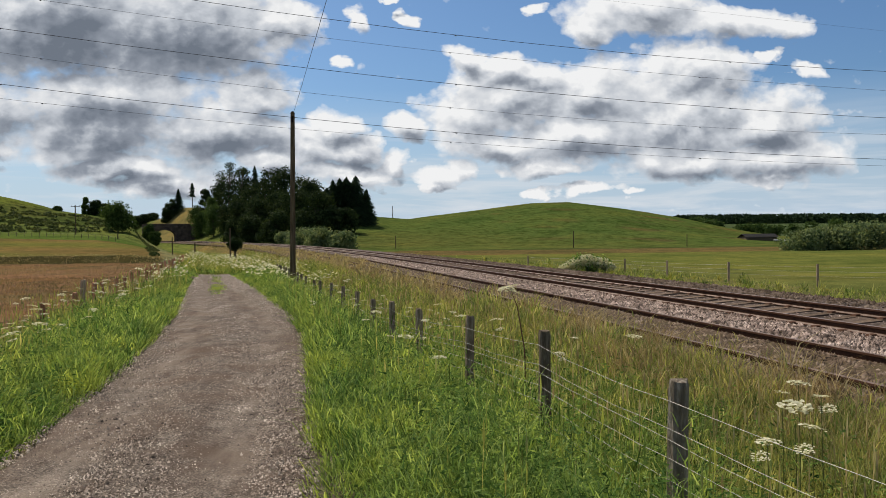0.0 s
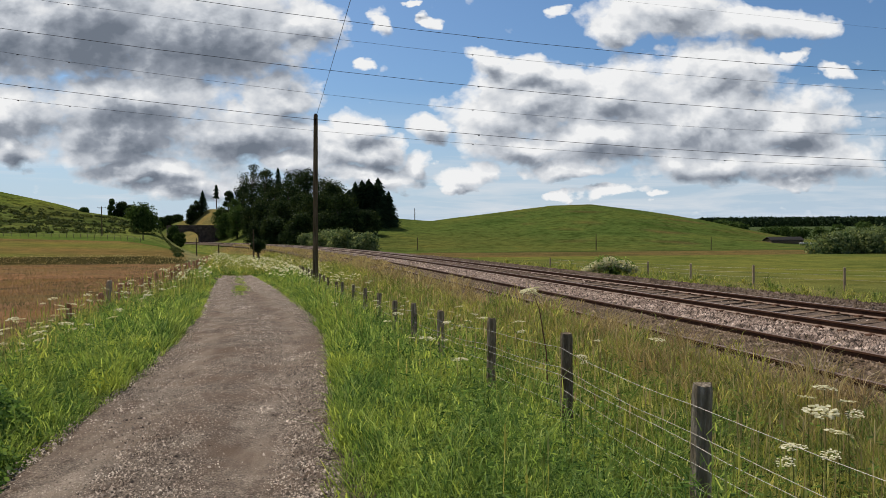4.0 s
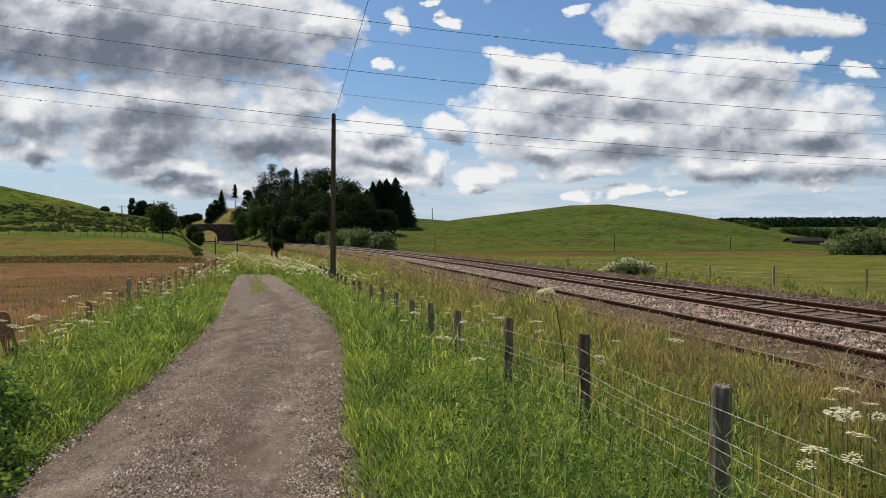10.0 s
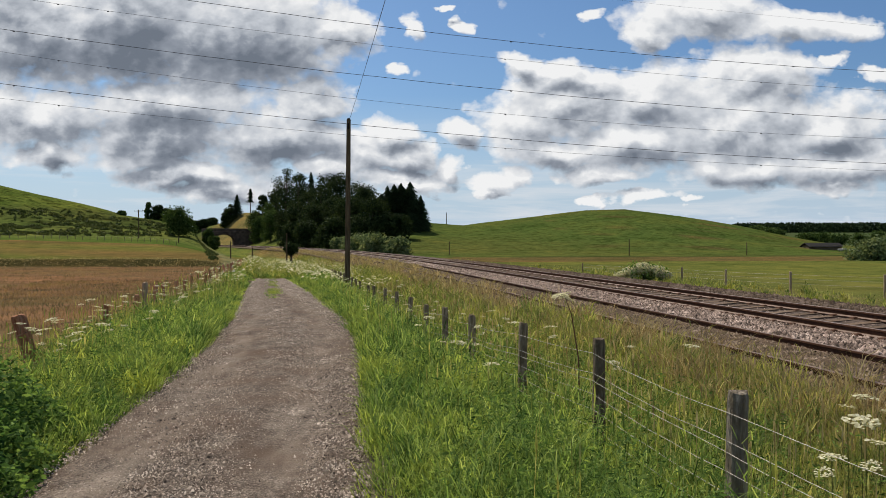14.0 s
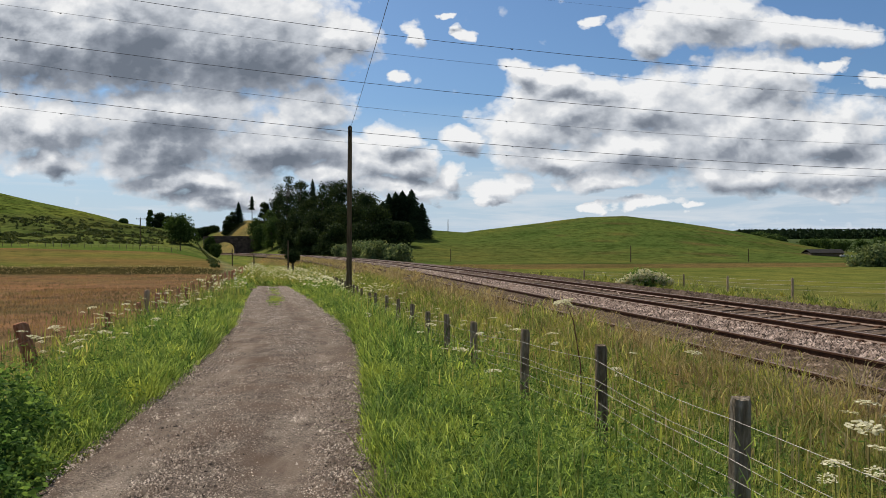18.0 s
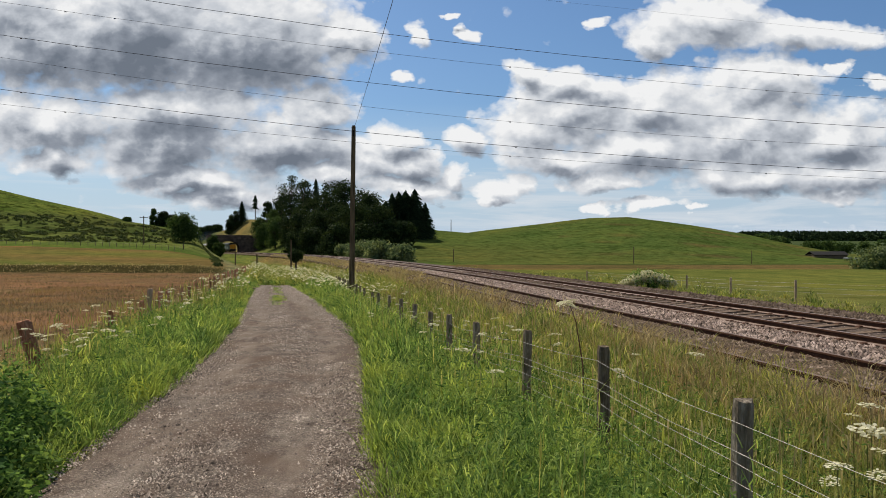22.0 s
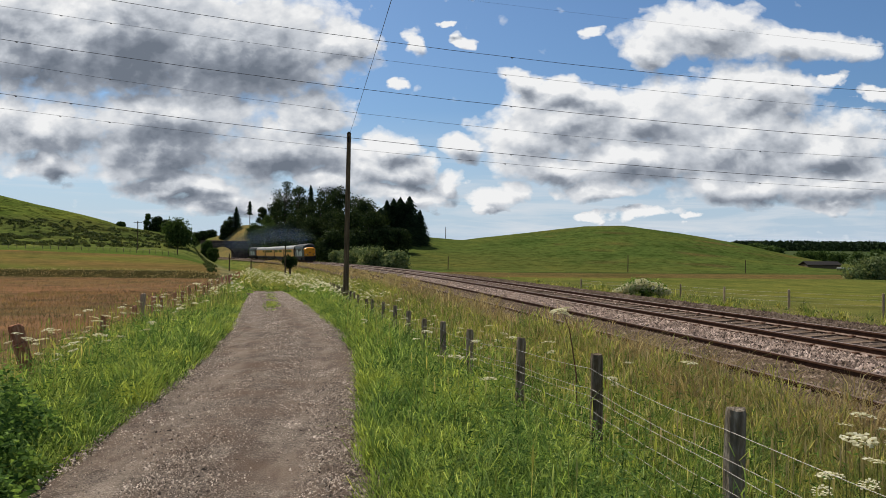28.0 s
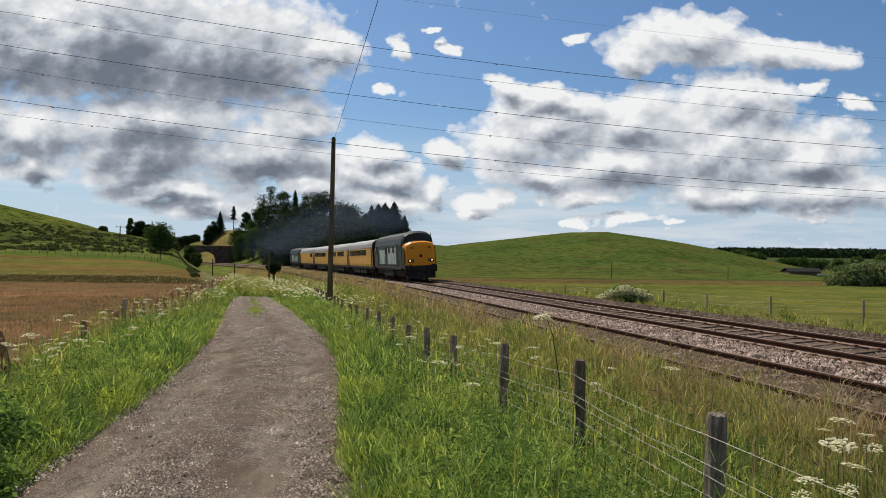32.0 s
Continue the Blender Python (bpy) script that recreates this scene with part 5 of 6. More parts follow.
# ---- the stone bridge ----
def build_bridge():
    y0 = 356.0
    s = float(track_slope(y0))
    p = on_track(np.array(y0), -1.7, 0.0)
    bridge = thing("railway_bridge", "dark stone arch bridge over the railway cutting", "bridge",
                   pose(p[0], p[1], 0, 0, 0, math.degrees(math.atan(-s))))
    half, rise, thick, top, low = 4.3, 4.9, 5.5, 6.2, -1.2
    wall, mid = 39.0, 10.5
    n = 18
    arch = [(half * math.cos(math.pi * i / n), 2.0 + (rise - 2.0) * math.sin(math.pi * i / n)) for i in range(n + 1)]
    # lower edge of the wall from end to end: wing, arch, wing
    under = [(30, low), (half + 0.02, low), (half, 2.0)] + arch[1:-1] + [(-half, 2.0), (-half - 0.02, low), (-9, low)]
    sections = [[(a, s * thick / 2, z) for s, z in ((-1, b), (-1, top), (1, top), (1, b))] for a, b in under]
    part("arch_wall", strip(sections, close=True), M_STONEWORK, bridge)
    for side in (-1, 1):
        part("parapet", box(wall, 0.45, 1.1, mid, side * (thick / 2 - 0.22), top + 0.55), M_STONEWORK, bridge)
        part("coping", box(wall, 0.6, 0.18, mid, side * (thick / 2 - 0.22), top + 1.19, bevel=0.03), M_STONEWORK, bridge)
        ring = bmesh.new()
        for i in range(n):
            (a, b), (c, d) = arch[i], arch[i + 1]
            m = math.pi * (i + 0.5) / n
            stone = box(0.7, 0.12, 0.66, 0, 0, 0, bevel=0.03)
            bmesh.ops.transform(stone, matrix=pose((a + c) / 2 * 1.07, side * (thick / 2 + 0.03), (b + d) / 2 + 0.28 * math.sin(m), 0, 90 - math.degrees(m) * 1.0), verts=stone.verts[:])
            ring = join(ring, stone)
        part("arch_ring", ring, M_STONEWORK, bridge)
    part("string_course", box(wall, 0.2, 0.22, mid, -thick / 2 - 0.05, top - 0.1, bevel=0.03), M_STONEWORK, bridge)


build_bridge()


# ---- the train ----
def roofed(half, sill, eaves, top, n=9):
    """Half-round roofed body section, counter-clockwise from the lower right."""
    pts = [(half * 0.97, sill), (half, sill + 0.3), (half, eaves)]
    for i in range(1, n):
        a = math.pi * i / n
        pts.append((half * math.copysign(abs(math.cos(a)) ** 0.75, math.cos(a)), eaves + (top - eaves) * math.sin(a) ** 0.8))
    return pts + [(-half, eaves), (-half, sill + 0.3), (-half * 0.97, sill)]


def loft(sections):
    """Skin over (y, outline) pairs, ends closed."""
    return strip([[(x, y, z) for x, z in pts] for y, pts in sections], close=True)


def slab(x0, x1, y0, y1, z0, z1, bevel=0.0):
    return box(abs(x1 - x0), abs(y1 - y0), abs(z1 - z0), (x0 + x1) / 2, (y0 + y1) / 2, (z0 + z1) / 2, bevel)


def bogie(parent, y, axles, radius, gauge=0.75, frame_len=4.6):
    b = part("bogie", slab(-1.12, 1.12, y - frame_len / 2, y + frame_len / 2, 0.55, 0.85, 0.06), M_BLACK, parent)
    for side in (-1, 1):
        part("side_frame", slab(side * 1.05 - 0.07, side * 1.05 + 0.07, y - frame_len / 2, y + frame_len / 2, 0.42, 0.72, 0.04), M_BLACK, b)
        for k in axles:
            part("axlebox", box(0.16, 0.34, 0.34, side * 1.08, y + k, radius, bevel=0.04), M_BLACK, b)
    for k in axles:
        bm = tube([(-0.8, y + k, radius), (0.8, y + k, radius)], 0.09, 8)
        for side in (-1, 1):
            tube([(side * (gauge - 0.06), y + k, radius), (side * (gauge + 0.07), y + k, radius)], radius, 20, bm)
        part("wheelset", bm, M_RAIL, b)


def locomotive(label):
    """Nose-ended diesel; forward is +Y, rail level z = 0."""
    t = thing("locomotive", label, "locomotive", group="train")
    half = 1.33
    section = roofed(half, 1.05, 2.98, 3.95)
    part("body", loft([(-7.55, roofed(half * 0.99, 1.05, 2.96, 3.90)), (-7.3, section), (7.3, section), (7.55, roofed(half * 0.99, 1.05, 2.96, 3.90))]), M_BLUEGREY, t, "dark slate body sides")
    roof = [(x * 1.004, z + 0.01) for x, z in roofed(half, 1.05, 2.98, 3.95)[3:-3]]
    part("roof", strip([[(x, y, z) for x, z in roof] for y in (-7.5, 0, 7.5)]), M_LOCOROOF, t)
    for k in (-1, 1):
        sgn = lambda y: k * y
        nose = []
        for y, hw, sill, eaves, top in ((7.5, 1.28, 1.02, 2.75, 3.22), (8.5, 1.24, 1.02, 2.68, 3.16), (8.85, 1.18, 1.05, 2.55, 3.05), (8.98, 1.02, 1.2, 2.35, 2.85)):
            nose.append((sgn(y), roofed(hw, sill, eaves, top)))
        bm = loft(nose if k > 0 else list(reversed(nose)))
        bmesh.ops.recalc_face_normals(bm, faces=bm.faces[:])
        end = part("nose", bm, M_NOSE, t, "warning-yellow rounded nose")
        part("nose_top", strip([[(x * 0.96, sgn(y), z + 0.015) for x, z in roofed(hw, 1.0, e, tp)[4:-4]] for y, hw, e, tp in ((7.5, 1.28, 2.75, 3.22), (8.5, 1.24, 2.68, 3.16))]), M_BLUEGREY, end)
        part("nose_side", strip([[(s * 1.292, sgn(y), z) for z in (1.1, 1.7, 2.3, 2.72)] for y in (7.45, 8.62) for s in (1,)]), M_BLUEGREY, end)
        part("nose_side", strip([[(s * 1.292, sgn(y), z) for z in (1.1, 1.7, 2.3, 2.72)] for y in (7.45, 8.62) for s in (-1,)]), M_BLUEGREY, end)
        part("cab_roof", loft([(sgn(y), roofed(hw, 2.7, 2.95, tp)) for y, hw, tp in ((6.4, 1.335, 3.99), (7.6, 1.32, 3.97), (7.95, 1.24, 3.80))]), M_LOCOROOF, t)
        for s in (-0.62, 0.62):
            w = slab(s - 0.52, s + 0.52, sgn(7.9) - 0.03, sgn(7.9) + 0.03, 3.22, 3.56, 0.02)
            part("windscreen", w, M_GLASS, t)
            part("cab_window", slab(s / 0.62 * 1.33 - 0.02, s / 0.62 * 1.33 + 0.02, sgn(6.75) - 0.4, sgn(6.75) + 0.4, 2.45, 3.0, 0.02), M_GLASS, t)
            part("cab_door", slab(s / 0.62 * 1.325 - 0.02, s / 0.62 * 1.325 + 0.02, sgn(5.75) - 0.3, sgn(5.75) + 0.3, 1.15, 3.0, 0.02), M_BLACK, t)
            lamp = part("lamp_cluster", slab(s / 0.62 * 0.82 - 0.26, s / 0.62 * 0.82 + 0.26, sgn(8.97) - 0.05, sgn(8.97) + 0.05, 1.5, 1.74, 0.05), M_BLACK, t)
            part("headlight", tube([(s / 0.62 * 0.90, sgn(9.0), 1.62), (s / 0.62 * 0.90, sgn(9.04), 1.62)], 0.06, 12), M_HEADLIGHT if k > 0 else M_GLASS, lamp, "lit headlamp" if k > 0 else "")
            part("marker_light", tube([(s / 0.62 * 0.68, sgn(9.0), 1.62), (s / 0.62 * 0.68, sgn(9.03), 1.62)], 0.07, 10), M_GLASS, lamp)
            part("upper_lamp", tube([(s * 1.15, sgn(8.9), 2.62), (s * 1.15, sgn(8.98), 2.62)], 0.11, 10), M_BLACK, t)
            part("buffer", tube([(s / 0.62 * 0.86, sgn(8.8), 1.06), (s / 0.62 * 0.86, sgn(9.2), 1.06), (s / 0.62 * 0.86, sgn(9.22), 1.06), (s / 0.62 * 0.86, sgn(9.3), 1.06)], [0.1, 0.1, 0.24, 0.24], 12), M_BLACK, t)
        part("nose_lamp", tube([(0.0, sgn(8.95), 1.98), (0.0, sgn(9.02), 1.98)], 0.13, 12), M_BLACK, t)
        part("buffer_beam", slab(-1.3, 1.3, sgn(8.55), sgn(8.98), 0.72, 1.28, 0.05), M_BLACK, t)
        part("snowplough", strip([[(x, sgn(9.05 - 0.14 * abs(x)), z) for x in (-1.15, 0, 1.15)] for z in (0.22, 0.75)]), M_BLACK, t)
    for s in (-1, 1):
        for y0, y1, z0, z1 in ((0.4, 4.9, 1.35, 2.75), (-4.6, -1.2, 1.35, 2.6)):
            part("side_panel", slab(s * 1.34 - 0.012, s * 1.34 + 0.012, y0, y1, z0, z1, 0.004), M_PALEGREEN, t, "pale grey-green livery panel")
        for y in (-6.0, -0.6, 1.3, 3.6):
            part("grille", slab(s * 1.355 - 0.012, s * 1.355 + 0.012, y - 0.45, y + 0.45, 2.3, 2.85, 0.004), M_BLACK, t)
        part("valance", slab(s * 1.3 - 0.05, s * 1.3 + 0.05, -7.4, 7.4, 0.9, 1.12, 0.02), M_BLACK, t)
    part("fuel_tank", slab(-1.25, 1.25, -2.5, 2.5, 0.28, 1.0, 0.1), M_BLACK, t)
    part("exhaust", box(0.9, 1.6, 0.12, 0, 0.6, 3.88, bevel=0.03), M_BLACK, t)
    part("fan_grille", tube([(0, -4.6, 3.82), (0, -4.6, 3.92)], 0.75, 18), M_BLACK, t)
    for y in (-5.2, 5.2):
        bogie(t, y, (-1.85, 0.0, 1.85), 0.56, frame_len=5.0)
    return t


def coach(label, runs, doors=(-9.4, 9.4)):
    """Yellow coach: runs are stretches of windows along its length."""
    t = thing("railway_coach", label, "railway coach", group="train")
    part("body", loft([(y, roofed(1.36, 0.98, 2.98, 3.3)) for y in (-9.95, 0, 9.95)]), M_YELLOW, t, "yellow painted sides")
    roof = [(1.375, 2.93)] + [(x * 1.012, z) for x, z in roofed(1.36, 1.0, 2.98, 3.80)[2:-2]] + [(-1.375, 2.93)]
    part("roof", strip([[(x, y, z) for x, z in roof] for y in (-9.98, 0, 9.98)]), M_ROOFGREY, t, "grey curved roof")
    for y in (-9.97, 9.97):
        part("end_wall", loft([(y - 0.03, roofed(1.33, 1.0, 2.96, 3.7)), (y + 0.03, roofed(1.33, 1.0, 2.96, 3.7))]), M_BLACK, t)
        part("gangway", slab(-0.5, 0.5, y - 0.22, y + 0.22, 1.05, 3.2, 0.05), M_BLACK, t)
    for s in (-1, 1):
        for a, b, n in runs:
            w = (b - a) / n
            for i in range(n):
                y = a + w * (i + 0.5)
                win = part("window", slab(s * 1.365 - 0.012, s * 1.365 + 0.012, y - w * 0.41, y + w * 0.41, 2.2, 2.8, 0.03), M_GLASS, t)
        for y in doors:
            part("door", slab(s * 1.362 - 0.012, s * 1.362 + 0.012, y - 0.33, y + 0.33, 1.05, 2.9, 0.01), M_BLACK, t, "dark vestibule door")
        part("sole_bar", slab(s * 1.33 - 0.05, s * 1.33 + 0.05, -9.9, 9.9, 0.82, 1.06, 0.02), M_BLACK, t)
    part("underframe", slab(-1.25, 1.25, -5.2, 5.2, 0.3, 0.95, 0.06), M_BLACK, t)
    for s in (-1, 1):
        for y, w in ((-3.9, 1.8), (-1.4, 2.4), (1.7, 2.2), (4.2, 1.6)):
            part("equipment_box", slab(s * 1.27 - 0.06, s * 1.27 + 0.06, y - w / 2, y + w / 2, 0.28, 0.88, 0.03), M_BLACK, t)
    part("roof_vent", slab(-0.3, 0.3, -6.0, -5.2, 3.72, 3.84, 0.03), M_ROOFGREY, t)
    for y in (-7.1, 7.1):
        bogie(t, y, (-1.3, 1.3), 0.46, frame_len=3.6)
    return t


def smoke_puff(radius, seed):
    """A thin bowl-shaped veil of drifting soot that thins out towards its ragged rim."""
    r = np.random.default_rng(seed)
    v, f, thick = [(0, 0.25 * radius, 0)], [], [1.0]
    for ring, dense in ((0.3, 0.85), (0.55, 0.55), (0.8, 0.22), (1.1, 0.0)):
        for i in range(16):
            a, k = 2 * math.pi * i / 16, ring * radius * r.uniform(0.85, 1.15)
            v.append((1.5 * math.cos(a) * k, radius * (0.25 - 0.22 * ring * ring) + r.normal(0, 0.02) * radius, 0.62 * math.sin(a) * k))
            thick.append(dense * r.uniform(0.75, 1.25))
    f += [(0, 1 + i, 1 + (i + 1) % 16) for i in range(16)]
    for k in range(3):
        f += [(1 + 16 * k + i, 17 + 16 * k + i, 17 + 16 * k + (i + 1) % 16, 1 + 16 * k + (i + 1) % 16) for i in range(16)]
    me = bpy.data.meshes.new("smoke_puff")
    me.from_pydata(v, [], f)
    me.attributes.new("thick", "FLOAT", "POINT").data.foreach_set("value", np.array(thick, np.float32))
    me.materials.append(M_SMOKE)
    return solo("smoke_puff", me, "thin blue-grey diesel exhaust haze above the train", "smoke", group="exhaust smoke")


# puff, metres behind the leading buffers, height, metres to the side
SMOKE = [(smoke_puff(2.2, 1), 13, 5.3, 0.2), (smoke_puff(3.4, 2), 24, 6.3, 0.8), (smoke_puff(4.4, 3), 40, 7.2, 1.8), (smoke_puff(5.0, 5), 60, 7.2, 3.0),
         (smoke_puff(5.4, 7), 84, 6.4, 3.8), (smoke_puff(5.8, 9), 112, 5.6, 3.6), (smoke_puff(6.0, 11), 142, 4.8, 2.0)]


def sheep(x, y, turn):
    z = float(land(x, y))
    t = thing("sheep", "small cream woolly sheep grazing on the pasture", "sheep", pose(x, y, z, 0, 0, turn), "grazing sheep")
    part("fleece", box(0.45, 1.0, 0.5, 0, 0, 0.62, bevel=0.16), M_WOOL, t)
    part("head", box(0.18, 0.32, 0.22, 0, 0.6, 0.62, bevel=0.06), M_WOOL, t)
    for sx in (-0.14, 0.14):
        for sy in (-0.32, 0.32):
            part("leg", tube([(sx, sy, -0.05), (sx, sy, 0.45)], 0.045, 6), M_BLACK, t)


for u, y, turn in ((-0.041, 283, 80), (-0.036, 284, 20), (0.482, 203, 100), (0.487, 206, 60), (0.494, 202, 150), (0.503, 199, 30)):
    sheep(u * y, y, turn)

TRAIN = [(locomotive("yellow-nosed slate and grey-green diesel locomotive leading the train"), 9.4),
         (coach("yellow test coach with a row of dark windows and grey roof", ((-8.6, 5.8, 9),)), 29.2),
         (coach("yellow test coach with two window groups and grey roof", ((-8.6, -2.0, 4), (-0.6, 6.2, 4))), 49.6),
         (coach("yellow test coach with few dark windows and grey roof", ((-8.4, 6.0, 9),)), 70.0),
         (coach("yellow test coach with dark windows and grey roof", ((5.0, 8.0, 2),)), 90.4),
         (locomotive("yellow-nosed slate and grey-green diesel locomotive at the rear"), 110.2)]
for vehicle, _ in TRAIN:
    vehicle.scale = (1.02, 1.0, 1.045)


# ---- grass, weeds and flowers ----
def blades(name, x, y, height, width, material, label, lean=0.6, seed=0, way=None, slim=False, lift=0.0):
    """Grass: bent three-triangle blades in one mesh, or two-triangle ones where they stand far off."""
    r = np.random.default_rng(seed)
    n = len(x)
    z = land(x, y) - 0.03
    if lift:
        # side shoots that leave the stems part of the way up
        shoot = r.random(n) < 0.9
        z = z + np.where(shoot, lift * height * r.random(n) ** 0.8, 0.0)
        height = np.where(shoot, np.minimum((0.05 + 0.07 * r.random(n) ** 1.5) * (1 + y / 11), height), height * 0.9)
        width = np.where(shoot, width * 1.25, width)
    a = r.random(n) * 6.283 if way is None else way
    face = r.random(n) * 6.283
    bend = lean * height * (0.3 + r.random(n))
    dx, dy = np.cos(a) * bend, np.sin(a) * bend
    wx, wy = np.cos(face) * width / 2, np.sin(face) * width / 2
    p0 = np.stack([x - wx, y - wy, z], 1)
    p1 = np.stack([x + wx, y + wy, z], 1)
    m0 = np.stack([x - wx * 0.8 + dx * 0.35, y - wy * 0.8 + dy * 0.35, z + height * 0.58], 1)
    m1 = np.stack([x + wx * 0.8 + dx * 0.35, y + wy * 0.8 + dy * 0.35, z + height * 0.58], 1)
    tip = np.stack([x + dx, y + dy, z + height * (1 - 0.25 * lean)], 1)
    if slim:
        v = np.stack([(p0 + p1) / 2, m1, tip, m0], 1).reshape(-1, 3)
        return solo(name, mesh_of(name, v, np.arange(n * 4).reshape(-1, 4), material), label, "grass", "stuff")
    v = np.stack([p0, p1, m0, m1, tip], 1).reshape(-1, 3)
    f = np.array([(0, 1, 3), (0, 3, 2), (2, 3, 4)])[None] + (np.arange(n) * 5)[:, None, None]
    return solo(name, mesh_of(name, v, f.reshape(-1, 3), material), label, "grass", "stuff")


def scatter(n, l0, l1, y0, y1, power, seed, clump=0.0):
    """Places between two lines beside the railway, thinning out with distance, only where the view can fall."""
    r = np.random.default_rng(seed)
    y = y0 + (y1 - y0) * r.random(n) ** power
    L = l0 + (l1 - l0) * r.random(n)
    x = track_x(y) + L * np.sqrt(1 + track_slope(y) ** 2)
    if clump:
        keep = (wave(x, y, 0.9, seed + 1) + 0.6 * wave(x, y, 3.1, seed + 2) + r.normal(0, 0.35, n)) > clump - 0.6
        x, y = x[keep], y[keep]
    seen = np.abs(x) < 0.68 * y + 1.5
    x, y = x[seen], y[seen]
    off = beside(x, y)
    wob = np.where(x > path_mid(y), 0.02, 0.05) * np.sin(y * 1.3) + 0.06 * r.normal(size=len(y)) - 0.02
    keep = (off > wob) | (y > 52)
    # the nettles crowd the grass out
    keep &= ~((x < -2.95 - 0.3 * (y - 6)) & (y > 5.0) & (y < 7.3) & (r.random(len(y)) < 0.6))
    return x[keep], y[keep]


def heights(x, y, base, seed, even=False):
    r = np.random.default_rng(seed)
    off = np.clip((beside(x, y) + 0.05) / 0.8, 0.0, 1)
    rough = 0.15 if even else 1.0
    h = base * (0.4 + 0.8 * r.random(len(x))) * np.clip(0.95 + rough * (2.0 * wave(x, y, 0.6, seed + 3) + 1.1 * wave(x, y, 2.2, seed + 4)), 0.3, 1.9)
    foot = np.where(x > path_mid(y), 0.42, 0.24)
    return np.where(y < 52, h * (foot + (1 - foot) * off), h)


def tussocks(x, y, height, per, seed):
    """Gathers most blades into rounded tufts that splay outwards, and leaves a low sward between."""
    r = np.random.default_rng(seed)
    n = len(x)
    cores = r.choice(n, max(3, n // per), replace=False)
    order = np.argsort(y[cores])
    cores = cores[order]
    # each blade joins a tuft at about its own distance
    k = np.clip(np.searchsorted(y[cores], y) + r.integers(-2, 3, n), 0, len(cores) - 1)
    gather = (r.random(n) < 0.68) & (np.abs(y[cores[k]] - y) < 1.2)
    s = (0.06 + 0.09 * r.random(len(cores)))[k]
    dx, dy = r.normal(0, 1, n) * s, r.normal(0, 1, n) * s
    x2 = np.where(gather, x[cores[k]] + dx, x)
    y2 = np.where(gather, y[cores[k]] + dy, y)
    size = (0.65 + 0.9 * r.random(len(cores)) ** 2)[k]
    near = np.exp(-(dx * dx + dy * dy) / (3.0 * s * s))
    h2 = np.where(gather, height[cores[k]] ** 0.35 * height ** 0.65 * size * (0.55 + 0.6 * near), height * 0.55)
    way = np.where(gather, np.arctan2(dy, dx) + r.normal(0, 0.5, n), r.random(n) * 6.283)
    off = (beside(x2, y2) > -0.06) | (y2 > 52)
    return x2[off], y2[off], h2[off], way[off]


